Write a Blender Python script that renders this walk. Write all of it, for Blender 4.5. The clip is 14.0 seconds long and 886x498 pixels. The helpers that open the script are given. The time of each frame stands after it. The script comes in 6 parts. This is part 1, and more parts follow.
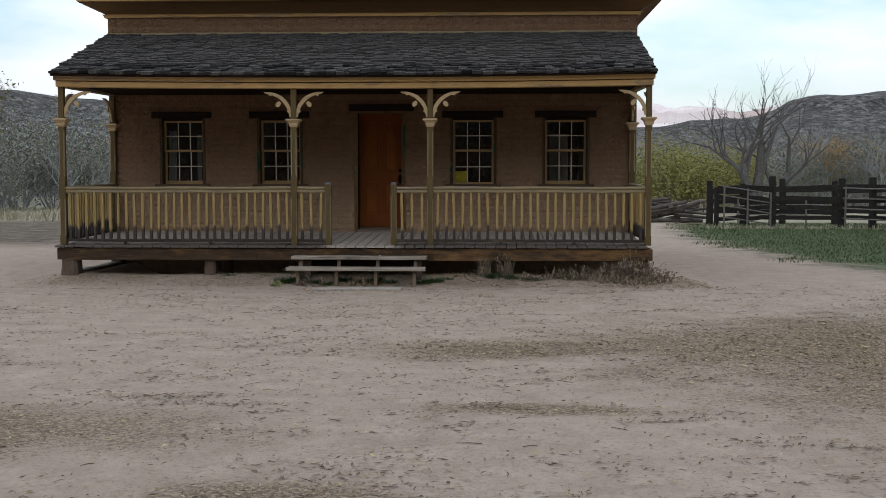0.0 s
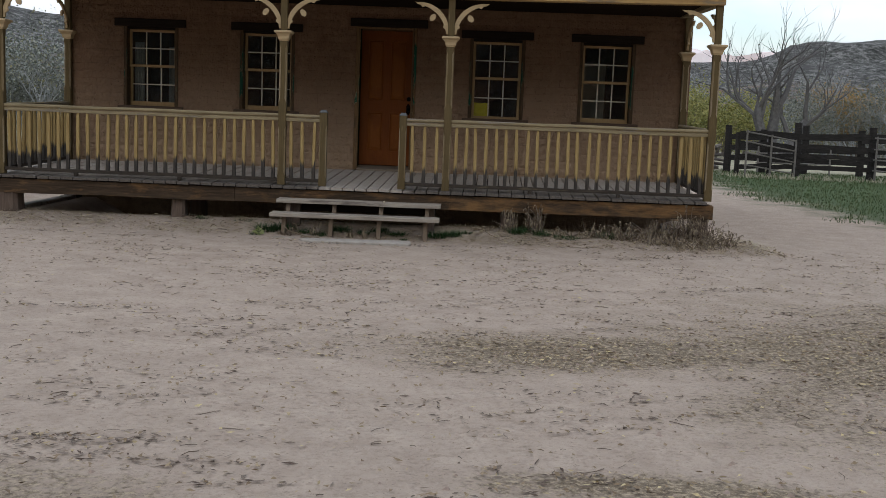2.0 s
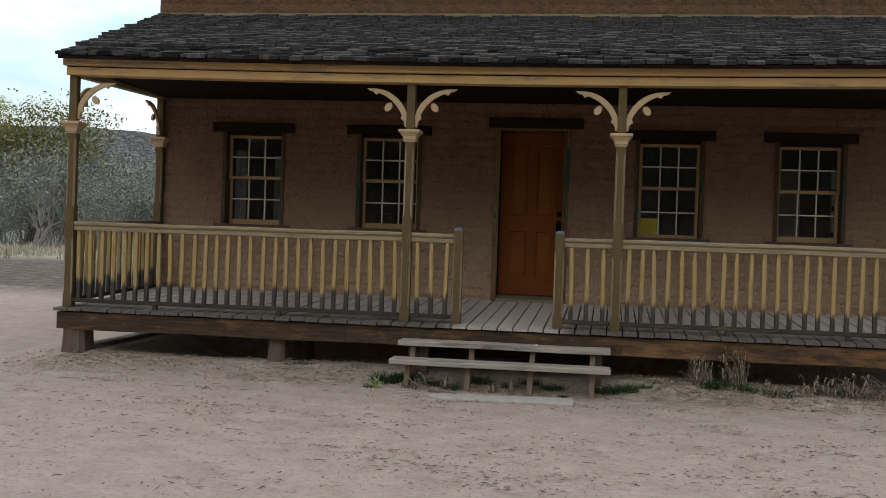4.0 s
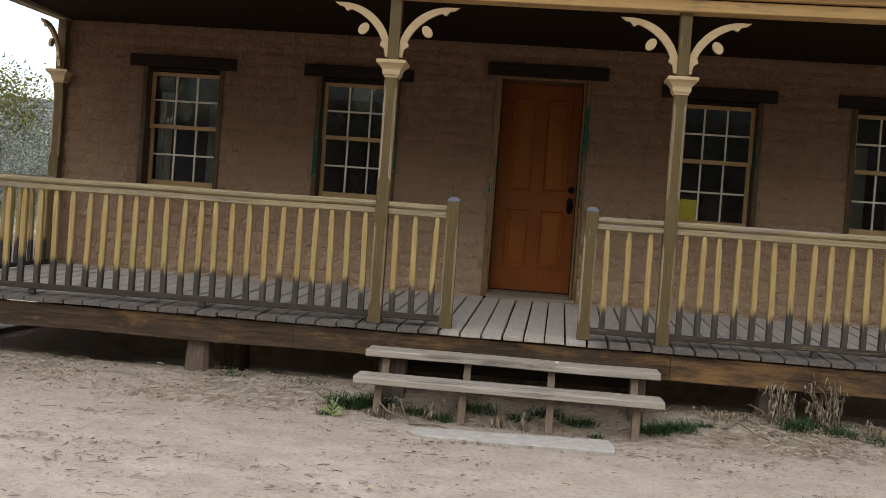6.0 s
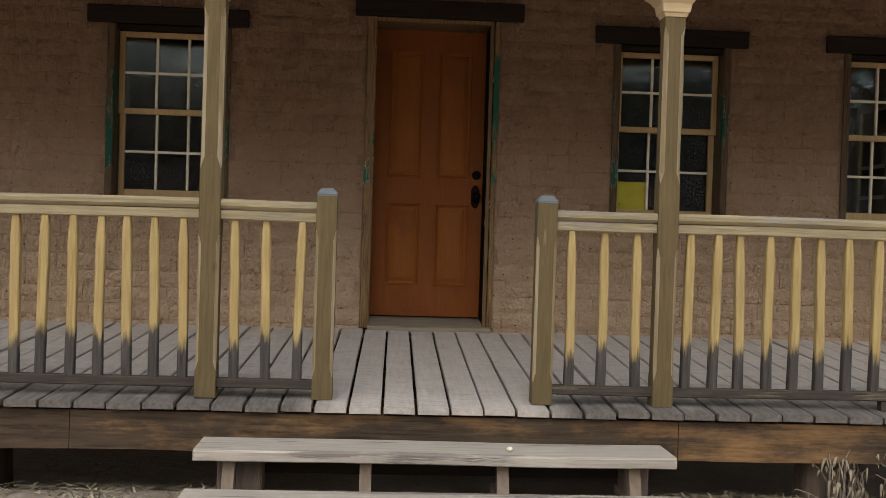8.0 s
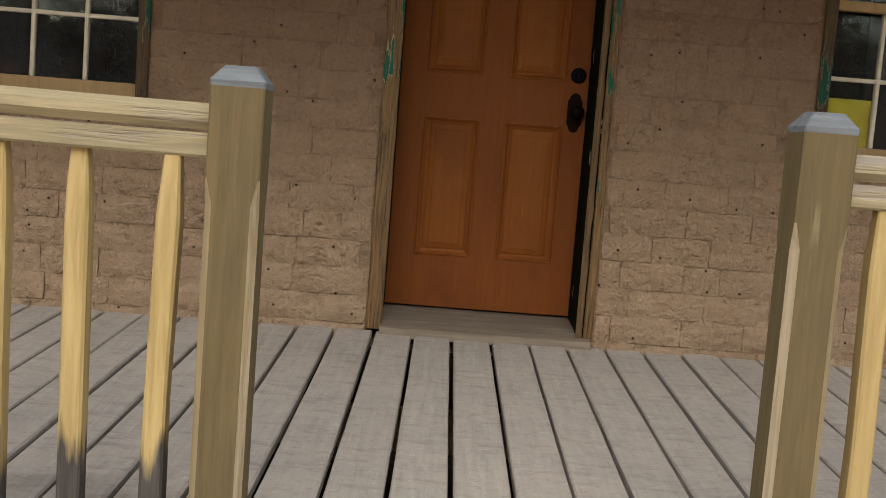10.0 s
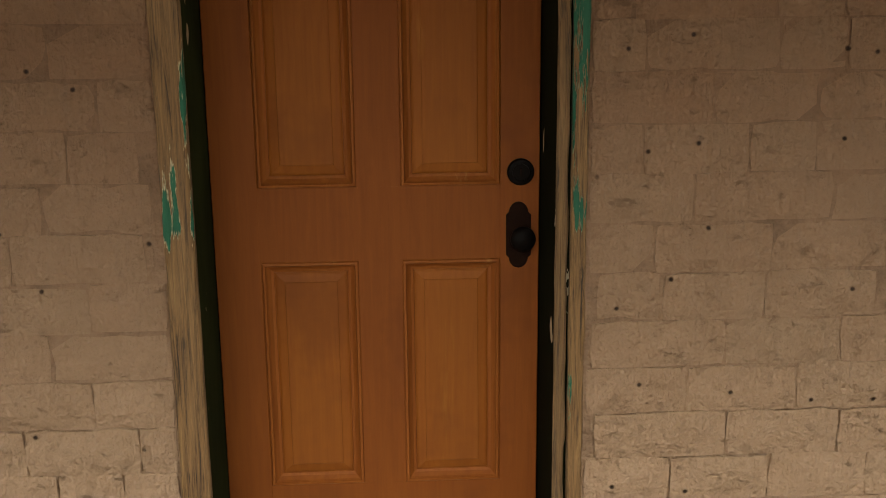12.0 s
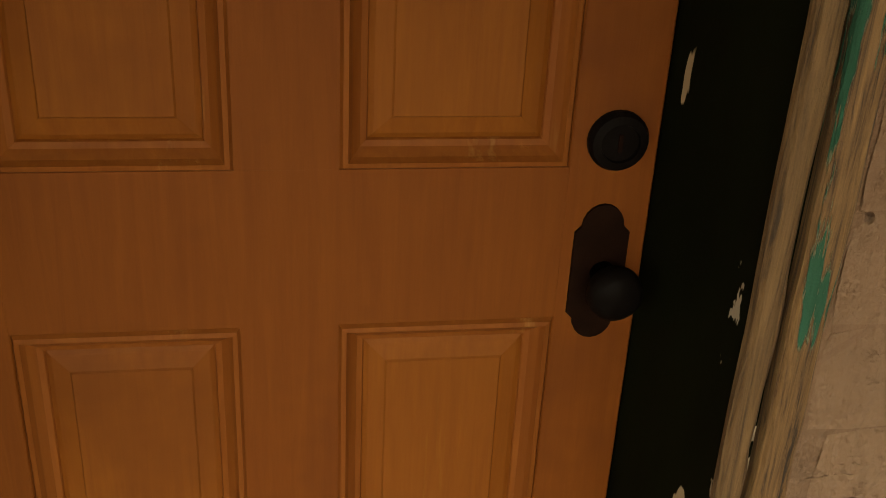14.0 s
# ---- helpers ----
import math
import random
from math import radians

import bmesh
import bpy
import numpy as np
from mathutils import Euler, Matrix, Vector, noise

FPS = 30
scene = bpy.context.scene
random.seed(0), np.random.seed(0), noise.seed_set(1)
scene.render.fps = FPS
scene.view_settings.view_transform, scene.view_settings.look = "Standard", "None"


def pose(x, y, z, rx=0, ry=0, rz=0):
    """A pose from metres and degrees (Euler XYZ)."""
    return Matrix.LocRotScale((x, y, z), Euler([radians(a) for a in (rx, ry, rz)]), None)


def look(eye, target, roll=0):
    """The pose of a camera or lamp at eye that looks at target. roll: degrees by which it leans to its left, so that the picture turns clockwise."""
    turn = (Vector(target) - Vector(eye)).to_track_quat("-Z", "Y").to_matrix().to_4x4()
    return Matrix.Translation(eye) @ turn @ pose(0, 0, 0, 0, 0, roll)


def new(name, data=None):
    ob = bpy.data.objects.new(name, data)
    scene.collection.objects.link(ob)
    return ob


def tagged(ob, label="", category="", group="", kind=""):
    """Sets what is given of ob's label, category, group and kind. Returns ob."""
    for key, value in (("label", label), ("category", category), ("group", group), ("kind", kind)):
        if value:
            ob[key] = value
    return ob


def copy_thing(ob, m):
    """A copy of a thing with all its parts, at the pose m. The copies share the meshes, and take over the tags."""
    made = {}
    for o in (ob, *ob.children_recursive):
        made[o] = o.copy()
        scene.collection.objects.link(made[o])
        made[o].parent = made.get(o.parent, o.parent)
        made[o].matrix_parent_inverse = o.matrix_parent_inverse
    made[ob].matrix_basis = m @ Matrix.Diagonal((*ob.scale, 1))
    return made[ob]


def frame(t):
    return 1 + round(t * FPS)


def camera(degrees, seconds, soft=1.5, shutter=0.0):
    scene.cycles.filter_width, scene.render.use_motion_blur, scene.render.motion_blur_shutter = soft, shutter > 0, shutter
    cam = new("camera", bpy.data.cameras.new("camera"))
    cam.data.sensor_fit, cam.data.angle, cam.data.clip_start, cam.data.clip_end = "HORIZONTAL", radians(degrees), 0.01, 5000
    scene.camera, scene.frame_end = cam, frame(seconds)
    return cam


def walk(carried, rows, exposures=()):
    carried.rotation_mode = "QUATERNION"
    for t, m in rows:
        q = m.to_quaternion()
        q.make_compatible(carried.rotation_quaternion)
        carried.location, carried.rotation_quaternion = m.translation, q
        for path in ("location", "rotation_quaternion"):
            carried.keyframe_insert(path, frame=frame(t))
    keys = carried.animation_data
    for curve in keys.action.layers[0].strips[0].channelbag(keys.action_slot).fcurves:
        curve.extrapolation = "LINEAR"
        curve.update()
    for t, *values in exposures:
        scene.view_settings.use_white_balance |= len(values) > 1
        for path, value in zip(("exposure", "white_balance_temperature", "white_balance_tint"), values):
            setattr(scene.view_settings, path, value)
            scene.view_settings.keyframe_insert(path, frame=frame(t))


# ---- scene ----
cam = camera(45.6, 14.0, soft=0.75)
PATH = [
    (0, (1.782, -17.785, 1.376), (1.701, -15.79, 1.261), -0.0),
    (0.5, (1.645, -17.112, 1.354), (1.654, -15.119, 1.188), -0.2),
    (1, (1.547, -16.403, 1.331), (1.604, -14.415, 1.12), 2.7),
    (1.5, (1.44, -15.747, 1.336), (1.401, -13.763, 1.084), 0.4),
    (2, (1.315, -15.132, 1.373), (1.261, -13.147, 1.134), 2.2),
    (2.5, (1.215, -14.4, 1.372), (1.03, -12.414, 1.227), 2.1),
    (3, (1.032, -13.825, 1.366), (0.775, -11.842, 1.37), 2.1),
    (3.2, (0.99, -13.514, 1.372), (0.701, -11.536, 1.324), 1.8),
    (5.3, (0.272, -10.655, 1.271), (0.044, -8.668, 1.302), 2.8),
    (5.5, (0.222, -10.412, 1.245), (0.027, -8.421, 1.232), 2.5),
    (6, (0.086, -9.641, 1.235), (-0.1, -7.65, 1.197), 4.2),
    (6.5, (-0.082, -8.957, 1.246), (-0.159, -6.96, 1.164), 3.6),
    (7, (-0.153, -8.176, 1.282), (-0.096, -6.182, 1.134), 2.3),
    (7.5, (-0.28, -7.475, 1.3), (-0.149, -5.482, 1.203), 3.1),
    (7.7, (-0.323, -7.245, 1.282), (-0.181, -5.25, 1.265), 2.2),
    (9.8, (-0.233, -4.228, 1.361), (-0.284, -2.246, 1.095), 1.9),
    (10, (-0.228, -3.971, 1.36), (-0.198, -1.981, 1.167), 4.5),
    (10.2, (-0.149, -3.709, 1.379), (-0.091, -1.726, 1.13), 2.5),
    (10.5, (-0.072, -3.339, 1.428), (-0.05, -1.348, 1.243), 1.1),
    (11, (-0.023, -2.821, 1.607), (0.115, -0.828, 1.508), -1.8),
    (11.5, (-0.034, -2.454, 1.868), (0.208, -0.485, 1.613), 0.6),
    (12, (0.026, -2.118, 2.064), (0.119, -0.174, 1.603), -0.6),
    (12.5, (-0.059, -1.859, 2.04), (0.066, 0.062, 1.498), 2.0),
    (13, (-0.075, -1.493, 2.065), (0.165, 0.355, 1.34), 1.5),
    (13.2, (-0.034, -1.304, 2.047), (0.211, 0.526, 1.279), 2.0),
    (13.5, (0.084, -1.114, 2.079), (0.162, 0.722, 1.29), 2.5),
    (14, (-0.017, -0.695, 2.034), (0.294, 1.074, 1.153), 3.1),
]
EXPOSURES = [
    (0.0, -1.1, 6200, 10), (1.5, -1.0, 6150, 10), (3.0, -1.04, 6200, 10), (5.5, -0.35, 6400, 10), (6.5, -0.1, 6450, 10), (7.5, 0.05, 6500, 10), (10.0, 0.64, 6750, 10),
    (10.5, 0.72, 7000, 10), (11.0, 0.88, 7400, 10), (12.0, 1.25, 7450, 10), (13.0, 1.62, 7350, 10), (14.0, 1.42, 9100, 10)]
walk(cam, [(t, look(eye, target, roll)) for t, eye, target, roll in PATH], EXPOSURES)

# ---- world, sun and exposure ----
SUN_EL, SUN_AZ = radians(35), radians(187)      # sun veiled by cloud, before the house
world = bpy.data.worlds.new("sky_world")
scene.world = world
world.use_nodes = True
wt = world.node_tree
wt.nodes.clear()
w_out = wt.nodes.new("ShaderNodeOutputWorld")
w_bg = wt.nodes.new("ShaderNodeBackground")
w_sky = wt.nodes.new("ShaderNodeTexSky")
w_sky.sky_type, w_sky.sun_disc = "NISHITA", False
w_sky.sun_elevation, w_sky.sun_rotation = SUN_EL, SUN_AZ
w_sky.air_density, w_sky.dust_density = 1.6, 2.0
w_co = wt.nodes.new("ShaderNodeTexCoord")
w_map = wt.nodes.new("ShaderNodeMapping")
w_map.inputs["Scale"].default_value = (1.6, 1.6, 5.0)
w_no = wt.nodes.new("ShaderNodeTexNoise")
w_no.inputs["Scale"].default_value, w_no.inputs["Detail"].default_value, w_no.inputs["Roughness"].default_value = 1.7, 7, 0.55
w_ra = wt.nodes.new("ShaderNodeValToRGB")
w_ra.color_ramp.elements[0].position, w_ra.color_ramp.elements[1].position = 0.33, 0.58
w_mix = wt.nodes.new("ShaderNodeMix")
w_mix.data_type = "RGBA"
# an overcast dome: cloud brighter towards the zenith
w_sep = wt.nodes.new("ShaderNodeSeparateXYZ")
w_rise = wt.nodes.new("ShaderNodeMapRange")
w_rise.inputs["From Min"].default_value, w_rise.inputs["From Max"].default_value = 0.0, 1.0
w_rise.inputs["To Min"].default_value, w_rise.inputs["To Max"].default_value = 0.80, 2.25
w_cloud = wt.nodes.new("ShaderNodeMix")
w_cloud.data_type, w_cloud.blend_type = "RGBA", "MULTIPLY"
w_cloud.inputs["Factor"].default_value = 1.0
w_cloud.inputs["A"].default_value = (10.8, 11.0, 11.2, 1)
wt.links.new(w_co.outputs["Generated"], w_sep.inputs[0])
wt.links.new(w_sep.outputs["Z"], w_rise.inputs["Value"])
# and an added lopsided scale: bright behind the house, dim before the porch
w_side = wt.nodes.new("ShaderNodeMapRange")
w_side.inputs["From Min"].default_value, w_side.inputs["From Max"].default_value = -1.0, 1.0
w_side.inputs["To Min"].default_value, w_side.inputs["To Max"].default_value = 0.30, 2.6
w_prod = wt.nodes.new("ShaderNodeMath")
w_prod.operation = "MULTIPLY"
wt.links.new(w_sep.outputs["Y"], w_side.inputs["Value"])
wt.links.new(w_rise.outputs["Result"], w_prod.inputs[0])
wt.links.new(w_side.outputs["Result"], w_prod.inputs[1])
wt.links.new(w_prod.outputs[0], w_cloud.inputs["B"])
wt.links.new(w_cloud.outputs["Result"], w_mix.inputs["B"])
wt.links.new(w_co.outputs["Generated"], w_map.inputs["Vector"])
wt.links.new(w_map.outputs["Vector"], w_no.inputs["Vector"])
wt.links.new(w_no.outputs["Fac"], w_ra.inputs["Fac"])
wt.links.new(w_ra.outputs["Color"], w_mix.inputs["Factor"])
w_gain = wt.nodes.new("ShaderNodeMix")
w_gain.data_type, w_gain.blend_type = "RGBA", "MULTIPLY"
w_gain.inputs["Factor"].default_value, w_gain.inputs["B"].default_value = 1.0, (2.9, 3.5, 4.4, 1)
wt.links.new(w_sky.outputs["Color"], w_gain.inputs["A"])
wt.links.new(w_gain.outputs["Result"], w_mix.inputs["A"])
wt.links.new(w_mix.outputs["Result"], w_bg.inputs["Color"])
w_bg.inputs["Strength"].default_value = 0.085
wt.links.new(w_bg.outputs["Background"], w_out.inputs["Surface"])

sun = new("sun", bpy.data.lights.new("sun", "SUN"))
sun.data.energy, sun.data.angle, sun.data.color = 1.15, radians(38), (1.0, 0.94, 0.85)
sun.matrix_world = look((-10, -81.5, 57.5), (0, 0, 0))


# ---- materials ----
class Nodes:
    """A short way to write a node material."""

    def __init__(self, name, rough=0.8, metal=0.0, spec=0.3):
        self.m = bpy.data.materials.new(name)
        self.m.use_nodes = True
        self.t = self.m.node_tree
        self.t.nodes.clear()
        self.out = self.t.nodes.new("ShaderNodeOutputMaterial")
        self.b = self.t.nodes.new("ShaderNodeBsdfPrincipled")
        self.b.inputs["Roughness"].default_value = rough
        self.b.inputs["Metallic"].default_value = metal
        self.b.inputs["Specular IOR Level"].default_value = spec
        self.t.links.new(self.b.outputs[0], self.out.inputs["Surface"])

    def put(self, sock, v):
        if isinstance(v, bpy.types.NodeSocket):
            self.t.links.new(v, sock)
        elif isinstance(v, tuple) and len(v) == 3 and sock.type == "RGBA":
            sock.default_value = (*v, 1)
        else:
            sock.default_value = v

    def coords(self, kind="Object", scale=(1, 1, 1), shift=0.0):
        """Object or world coordinates, scaled; shift moves them by the object's own random number."""
        if kind == "World":
            src = self.t.nodes.new("ShaderNodeNewGeometry").outputs["Position"]
        else:
            src = self.t.nodes.new("ShaderNodeTexCoord").outputs["Object"]
        mp = self.t.nodes.new("ShaderNodeMapping")
        self.put(mp.inputs["Vector"], src)
        mp.inputs["Scale"].default_value = scale
        if shift:
            self.put(mp.inputs["Location"], self.math("MULTIPLY", self.random(), shift))
        return mp.outputs[0]

    def random(self):
        return self.t.nodes.new("ShaderNodeObjectInfo").outputs["Random"]

    def island(self):
        return self.t.nodes.new("ShaderNodeNewGeometry").outputs["Random Per Island"]

    def noise(self, vec, scale, detail=4, rough=0.6, warp=0.0):
        n = self.t.nodes.new("ShaderNodeTexNoise")
        self.put(n.inputs["Vector"], vec)
        n.inputs["Scale"].default_value, n.inputs["Detail"].default_value = scale, detail
        n.inputs["Roughness"].default_value, n.inputs["Distortion"].default_value = rough, warp
        return n.outputs["Fac"]

    def cells(self, vec, scale, feature="F1", out="Distance"):
        n = self.t.nodes.new("ShaderNodeTexVoronoi")
        n.feature = feature
        self.put(n.inputs["Vector"], vec)
        n.inputs["Scale"].default_value = scale
        return n.outputs[out]

    def dots(self, vec, scale):
        """Distance to scattered spots on an upright wall that runs along x."""
        mp = self.t.nodes.new("ShaderNodeMapping")
        self.put(mp.inputs["Vector"], vec)
        mp.inputs["Rotation"].default_value = (radians(90), 0, 0)
        n = self.t.nodes.new("ShaderNodeTexVoronoi")
        n.voronoi_dimensions = "2D"
        self.put(n.inputs["Vector"], mp.outputs[0])
        n.inputs["Scale"].default_value = scale
        return n.outputs["Distance"]

    def ramp(self, fac, *stops):
        n = self.t.nodes.new("ShaderNodeValToRGB")
        e = n.color_ramp.elements
        while len(e) < len(stops):
            e.new(0.5)
        for el, (p, c) in zip(e, stops):
            el.position = p
            el.color = (*c, 1) if isinstance(c, tuple) else (c, c, c, 1)
        self.put(n.inputs["Fac"], fac)
        return n.outputs["Color"]

    def mix(self, fac, a, b, kind="MIX"):
        n = self.t.nodes.new("ShaderNodeMix")
        n.data_type, n.blend_type = "RGBA", kind
        self.put(n.inputs["Factor"], fac)
        self.put(n.inputs["A"], a)
        self.put(n.inputs["B"], b)
        return n.outputs["Result"]

    def math(self, op, a, b=0.0, clamp=False):
        n = self.t.nodes.new("ShaderNodeMath")
        n.operation, n.use_clamp = op, clamp
        self.put(n.inputs[0], a)
        self.put(n.inputs[1], b)
        return n.outputs[0]

    def span(self, v, a, b, c=0.0, d=1.0):
        n = self.t.nodes.new("ShaderNodeMapRange")
        n.clamp = True
        self.put(n.inputs["Value"], v)
        for k, x in zip(("From Min", "From Max", "To Min", "To Max"), (a, b, c, d)):
            n.inputs[k].default_value = x
        return n.outputs["Result"]

    def axis(self, vec, which):
        n = self.t.nodes.new("ShaderNodeSeparateXYZ")
        self.put(n.inputs[0], vec)
        return n.outputs[which]

    def ellipse(self, pos, cx, cy, rx, ry, wob, edge=0.25):
        """1 inside a ragged ellipse on the ground, 0 outside."""
        mp = self.t.nodes.new("ShaderNodeMapping")
        self.put(mp.inputs["Vector"], pos)
        mp.inputs["Scale"].default_value = (1 / rx, 1 / ry, 0)
        mp.inputs["Location"].default_value = (-cx / rx, -cy / ry, 0)
        ln = self.t.nodes.new("ShaderNodeVectorMath")
        ln.operation = "LENGTH"
        self.put(ln.inputs[0], mp.outputs[0])
        return self.span(self.math("ADD", ln.outputs["Value"], wob), 1 + edge, 1 - edge)

    def done(self, color, bump=None, dist=0.004, strength=0.6, rough=None):
        self.put(self.b.inputs["Base Color"], color)
        if bump is not None:
            n = self.t.nodes.new("ShaderNodeBump")
            n.inputs["Distance"].default_value, n.inputs["Strength"].default_value = dist, strength
            self.put(n.inputs["Height"], bump)
            self.put(self.b.inputs["Normal"], n.outputs[0])
        if rough is not None:
            self.put(self.b.inputs["Roughness"], rough)
        return self.m


def wood(name, light, dark, along="x", rough=0.8, fine=55, vary=0.25, bump=0.003, worn=None, worn_at=0.6, stain=None, spec=0.25):
    """Sawn or painted wood with its grain along one axis, wear that shows the bare wood, and stains."""
    n = Nodes(name, rough, spec=spec)
    k = {"x": (0.06, 1, 1), "y": (1, 0.06, 1), "z": (1, 1, 0.06)}[along]
    grain_v = n.coords("Object", k, 9.0)
    free_v = n.coords("Object", (1, 1, 1), 5.0)
    grain = n.noise(grain_v, fine, 5, 0.65, 0.4)
    big = n.noise(free_v, 3.5, 4, 0.6)
    c = n.ramp(grain, (0.25, dark), (0.7, light))
    c = n.mix(n.span(big, 0.3, 0.75, 0.0, 0.55), c, dark)
    h = grain
    if worn:
        m = n.span(n.math("ADD", n.noise(grain_v, 14, 5, 0.7), n.math("MULTIPLY", big, 0.35)), worn_at, worn_at + 0.07)
        c = n.mix(m, c, n.ramp(grain, (0.2, tuple(x * 0.55 for x in worn)), (0.8, worn)))
        h = n.math("SUBTRACT", grain, m)
    if stain:
        s = n.span(n.noise(free_v, 1.6, 5, 0.7), 0.52, 0.68, 0, 0.8)
        c = n.mix(s, c, stain)
    c = n.mix(n.span(n.random(), 0, 1, 0, vary), c, dark)
    knots = n.span(n.cells(n.coords("Object", tuple(0.35 if x == 0.06 else 1 for x in k), 3.0), 5.0), 0.03, 0.075, 0.75, 0)
    c = n.mix(n.math("MULTIPLY", knots, n.span(big, 0.5, 0.52)), c, tuple(x * 0.45 for x in dark))
    return n.done(c, h, bump, 0.7)


def flat(name, color, rough=0.7, metal=0.0, spec=0.4, mott=0.25, scale=20, bump=0.001):
    n = Nodes(name, rough, metal, spec)
    v = n.coords("Object", (1, 1, 1), 4.0)
    f = n.noise(v, scale, 5, 0.65)
    c = n.ramp(f, (0.3, tuple(x * (1 - mott) for x in color)), (0.7, tuple(min(1, x * (1 + mott)) for x in color)))
    return n.done(c, f, bump, 0.5)


def adobe_material(name, proud):
    """Earth-washed adobe: brown mud wash, trowel streaks, pits and nail holes; paler dusty wear low down that also
    paints in the light there.
    """
    n = Nodes(name, 0.93, spec=0.15)
    v = n.coords("World")
    big = n.noise(v, 1.1, 5, 0.6)
    mid = n.noise(v, 7.0, 6, 0.65)
    fine = n.noise(v, 75, 6, 0.8)
    streak = n.noise(n.coords("World", (9, 9, 0.8)), 5, 4, 0.6)
    drips = n.noise(n.coords("World", (1, 1, 0.13)), 46, 4, 0.6)
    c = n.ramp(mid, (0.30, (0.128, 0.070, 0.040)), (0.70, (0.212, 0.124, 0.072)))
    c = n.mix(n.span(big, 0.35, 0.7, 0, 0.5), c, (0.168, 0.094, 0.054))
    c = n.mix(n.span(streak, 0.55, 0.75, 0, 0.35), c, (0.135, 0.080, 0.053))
    # pale low band: dust, its contrast raised to carry the wall's light falloff
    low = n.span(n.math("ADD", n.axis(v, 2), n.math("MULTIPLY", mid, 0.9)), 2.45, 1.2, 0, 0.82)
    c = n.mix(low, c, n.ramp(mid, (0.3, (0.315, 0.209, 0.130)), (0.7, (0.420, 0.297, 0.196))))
    if proud:
        c = n.mix(n.span(n.random(), 0, 1, 0, 0.2), c, (0.235, 0.166, 0.106))
    else:
        crack = n.noise(n.coords("World", (1, 1, 1.4)), 5.5, 5, 0.7)
        c = n.mix(n.span(crack, 0.46, 0.62, 0.10, 0.45), c, (0.080, 0.049, 0.032))
    chips = n.span(n.noise(n.coords("World", (1, 1, 1.8)), 21, 6, 0.82), 0.60, 0.68)
    pits = n.span(n.cells(v, 34), 0.10, 0.2, 1, 0)
    pits = n.math("MULTIPLY", pits, n.span(n.noise(v, 5, 4), 0.5, 0.62))
    c = n.mix(n.math("MULTIPLY", pits, 0.25), c, (0.12, 0.07, 0.042))
    c = n.mix(n.math("MULTIPLY", chips, 0.15), c, (0.15, 0.088, 0.052))
    hole = n.math("MULTIPLY", n.span(n.dots(v, 5.2), 0.012, 0.030, 1, 0), n.span(n.noise(v, 2.1, 2), 0.42, 0.44))
    gouge_v = n.noise(n.coords("World", (1, 1, 1.5)), 16, 4, 0.75, 1.2)
    gouge = n.math("MULTIPLY", n.span(gouge_v, 0.64, 0.69), n.span(n.noise(v, 1.9, 3), 0.46, 0.56))
    c = n.mix(n.math("MULTIPLY", gouge, 0.22), c, (0.085, 0.045, 0.026))
    c = n.mix(n.math("MULTIPLY", hole, 0.95), c, (0.030, 0.018, 0.012))
    c = n.mix(n.span(fine, 0.45, 0.3, 0, 0.2), c, (0.17, 0.11, 0.07))
    h = n.math("ADD", n.math("ADD", n.math("MULTIPLY", mid, 0.9), n.math("MULTIPLY", n.noise(v, 22, 3, 0.6), 1.6)), n.math("MULTIPLY", fine, 0.3))
    h = n.math("SUBTRACT", n.math("ADD", h, n.math("ADD", n.math("MULTIPLY", streak, 0.25), n.math("MULTIPLY", drips, 0.7))), n.math("ADD", n.math("MULTIPLY", hole, 0.8), n.math("ADD", n.math("MULTIPLY", chips, 0.35), n.math("MULTIPLY", gouge, 0.3))))
    return n.done(c, h, 0.022, 0.92)


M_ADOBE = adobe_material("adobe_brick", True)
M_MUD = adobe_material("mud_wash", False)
M_TRIM = wood("tan_trim_paint", (0.54, 0.355, 0.145), (0.39, 0.24, 0.095), "x", 0.7, 45, 0.15, 0.002, worn=(0.33, 0.25, 0.16), worn_at=0.72)
M_SOFFIT = wood("brown_soffit_paint", (0.20, 0.115, 0.05), (0.12, 0.068, 0.03), "x", 0.75, 45, 0.15, 0.002)
M_POST = wood("olive_post_paint", (0.150, 0.107, 0.049), (0.080, 0.057, 0.027), "z", 0.8, 80, 0.15, 0.003, worn=(0.27, 0.205, 0.11), worn_at=0.85, spec=0.12)
M_POSTTOP = wood("grey_weathered_top", (0.17, 0.178, 0.182), (0.075, 0.077, 0.077), "x", 0.9, 70, 0.1, 0.003)
M_CHAMFER = wood("worn_chamfer", (0.30, 0.225, 0.120), (0.15, 0.106, 0.054), "z", 0.75, 60, 0.1, 0.002, worn=(0.35, 0.27, 0.17), worn_at=0.66)
M_SCROLL = wood("pale_scroll_paint", (0.50, 0.37, 0.21), (0.36, 0.26, 0.14), "x", 0.7, 40, 0.1, 0.001)
M_RAIL = wood("grey_tan_rail", (0.36, 0.285, 0.16), (0.165, 0.13, 0.075), "x", 0.85, 70, 0.15, 0.004, worn=(0.30, 0.25, 0.19), worn_at=0.73)
M_RAIL_Y = wood("grey_tan_side_rail", (0.36, 0.285, 0.16), (0.165, 0.13, 0.075), "y", 0.85, 70, 0.15, 0.004, worn=(0.30, 0.25, 0.19), worn_at=0.73)
M_LOWRAIL = wood("dark_low_rail", (0.085, 0.068, 0.052), (0.028, 0.022, 0.018), "x", 0.9, 70, 0.2, 0.004, worn=(0.17, 0.135, 0.085), worn_at=0.80, spec=0.1)
M_LOWRAIL_Y = wood("dark_low_side_rail", (0.085, 0.068, 0.052), (0.028, 0.022, 0.018), "y", 0.9, 70, 0.2, 0.004)


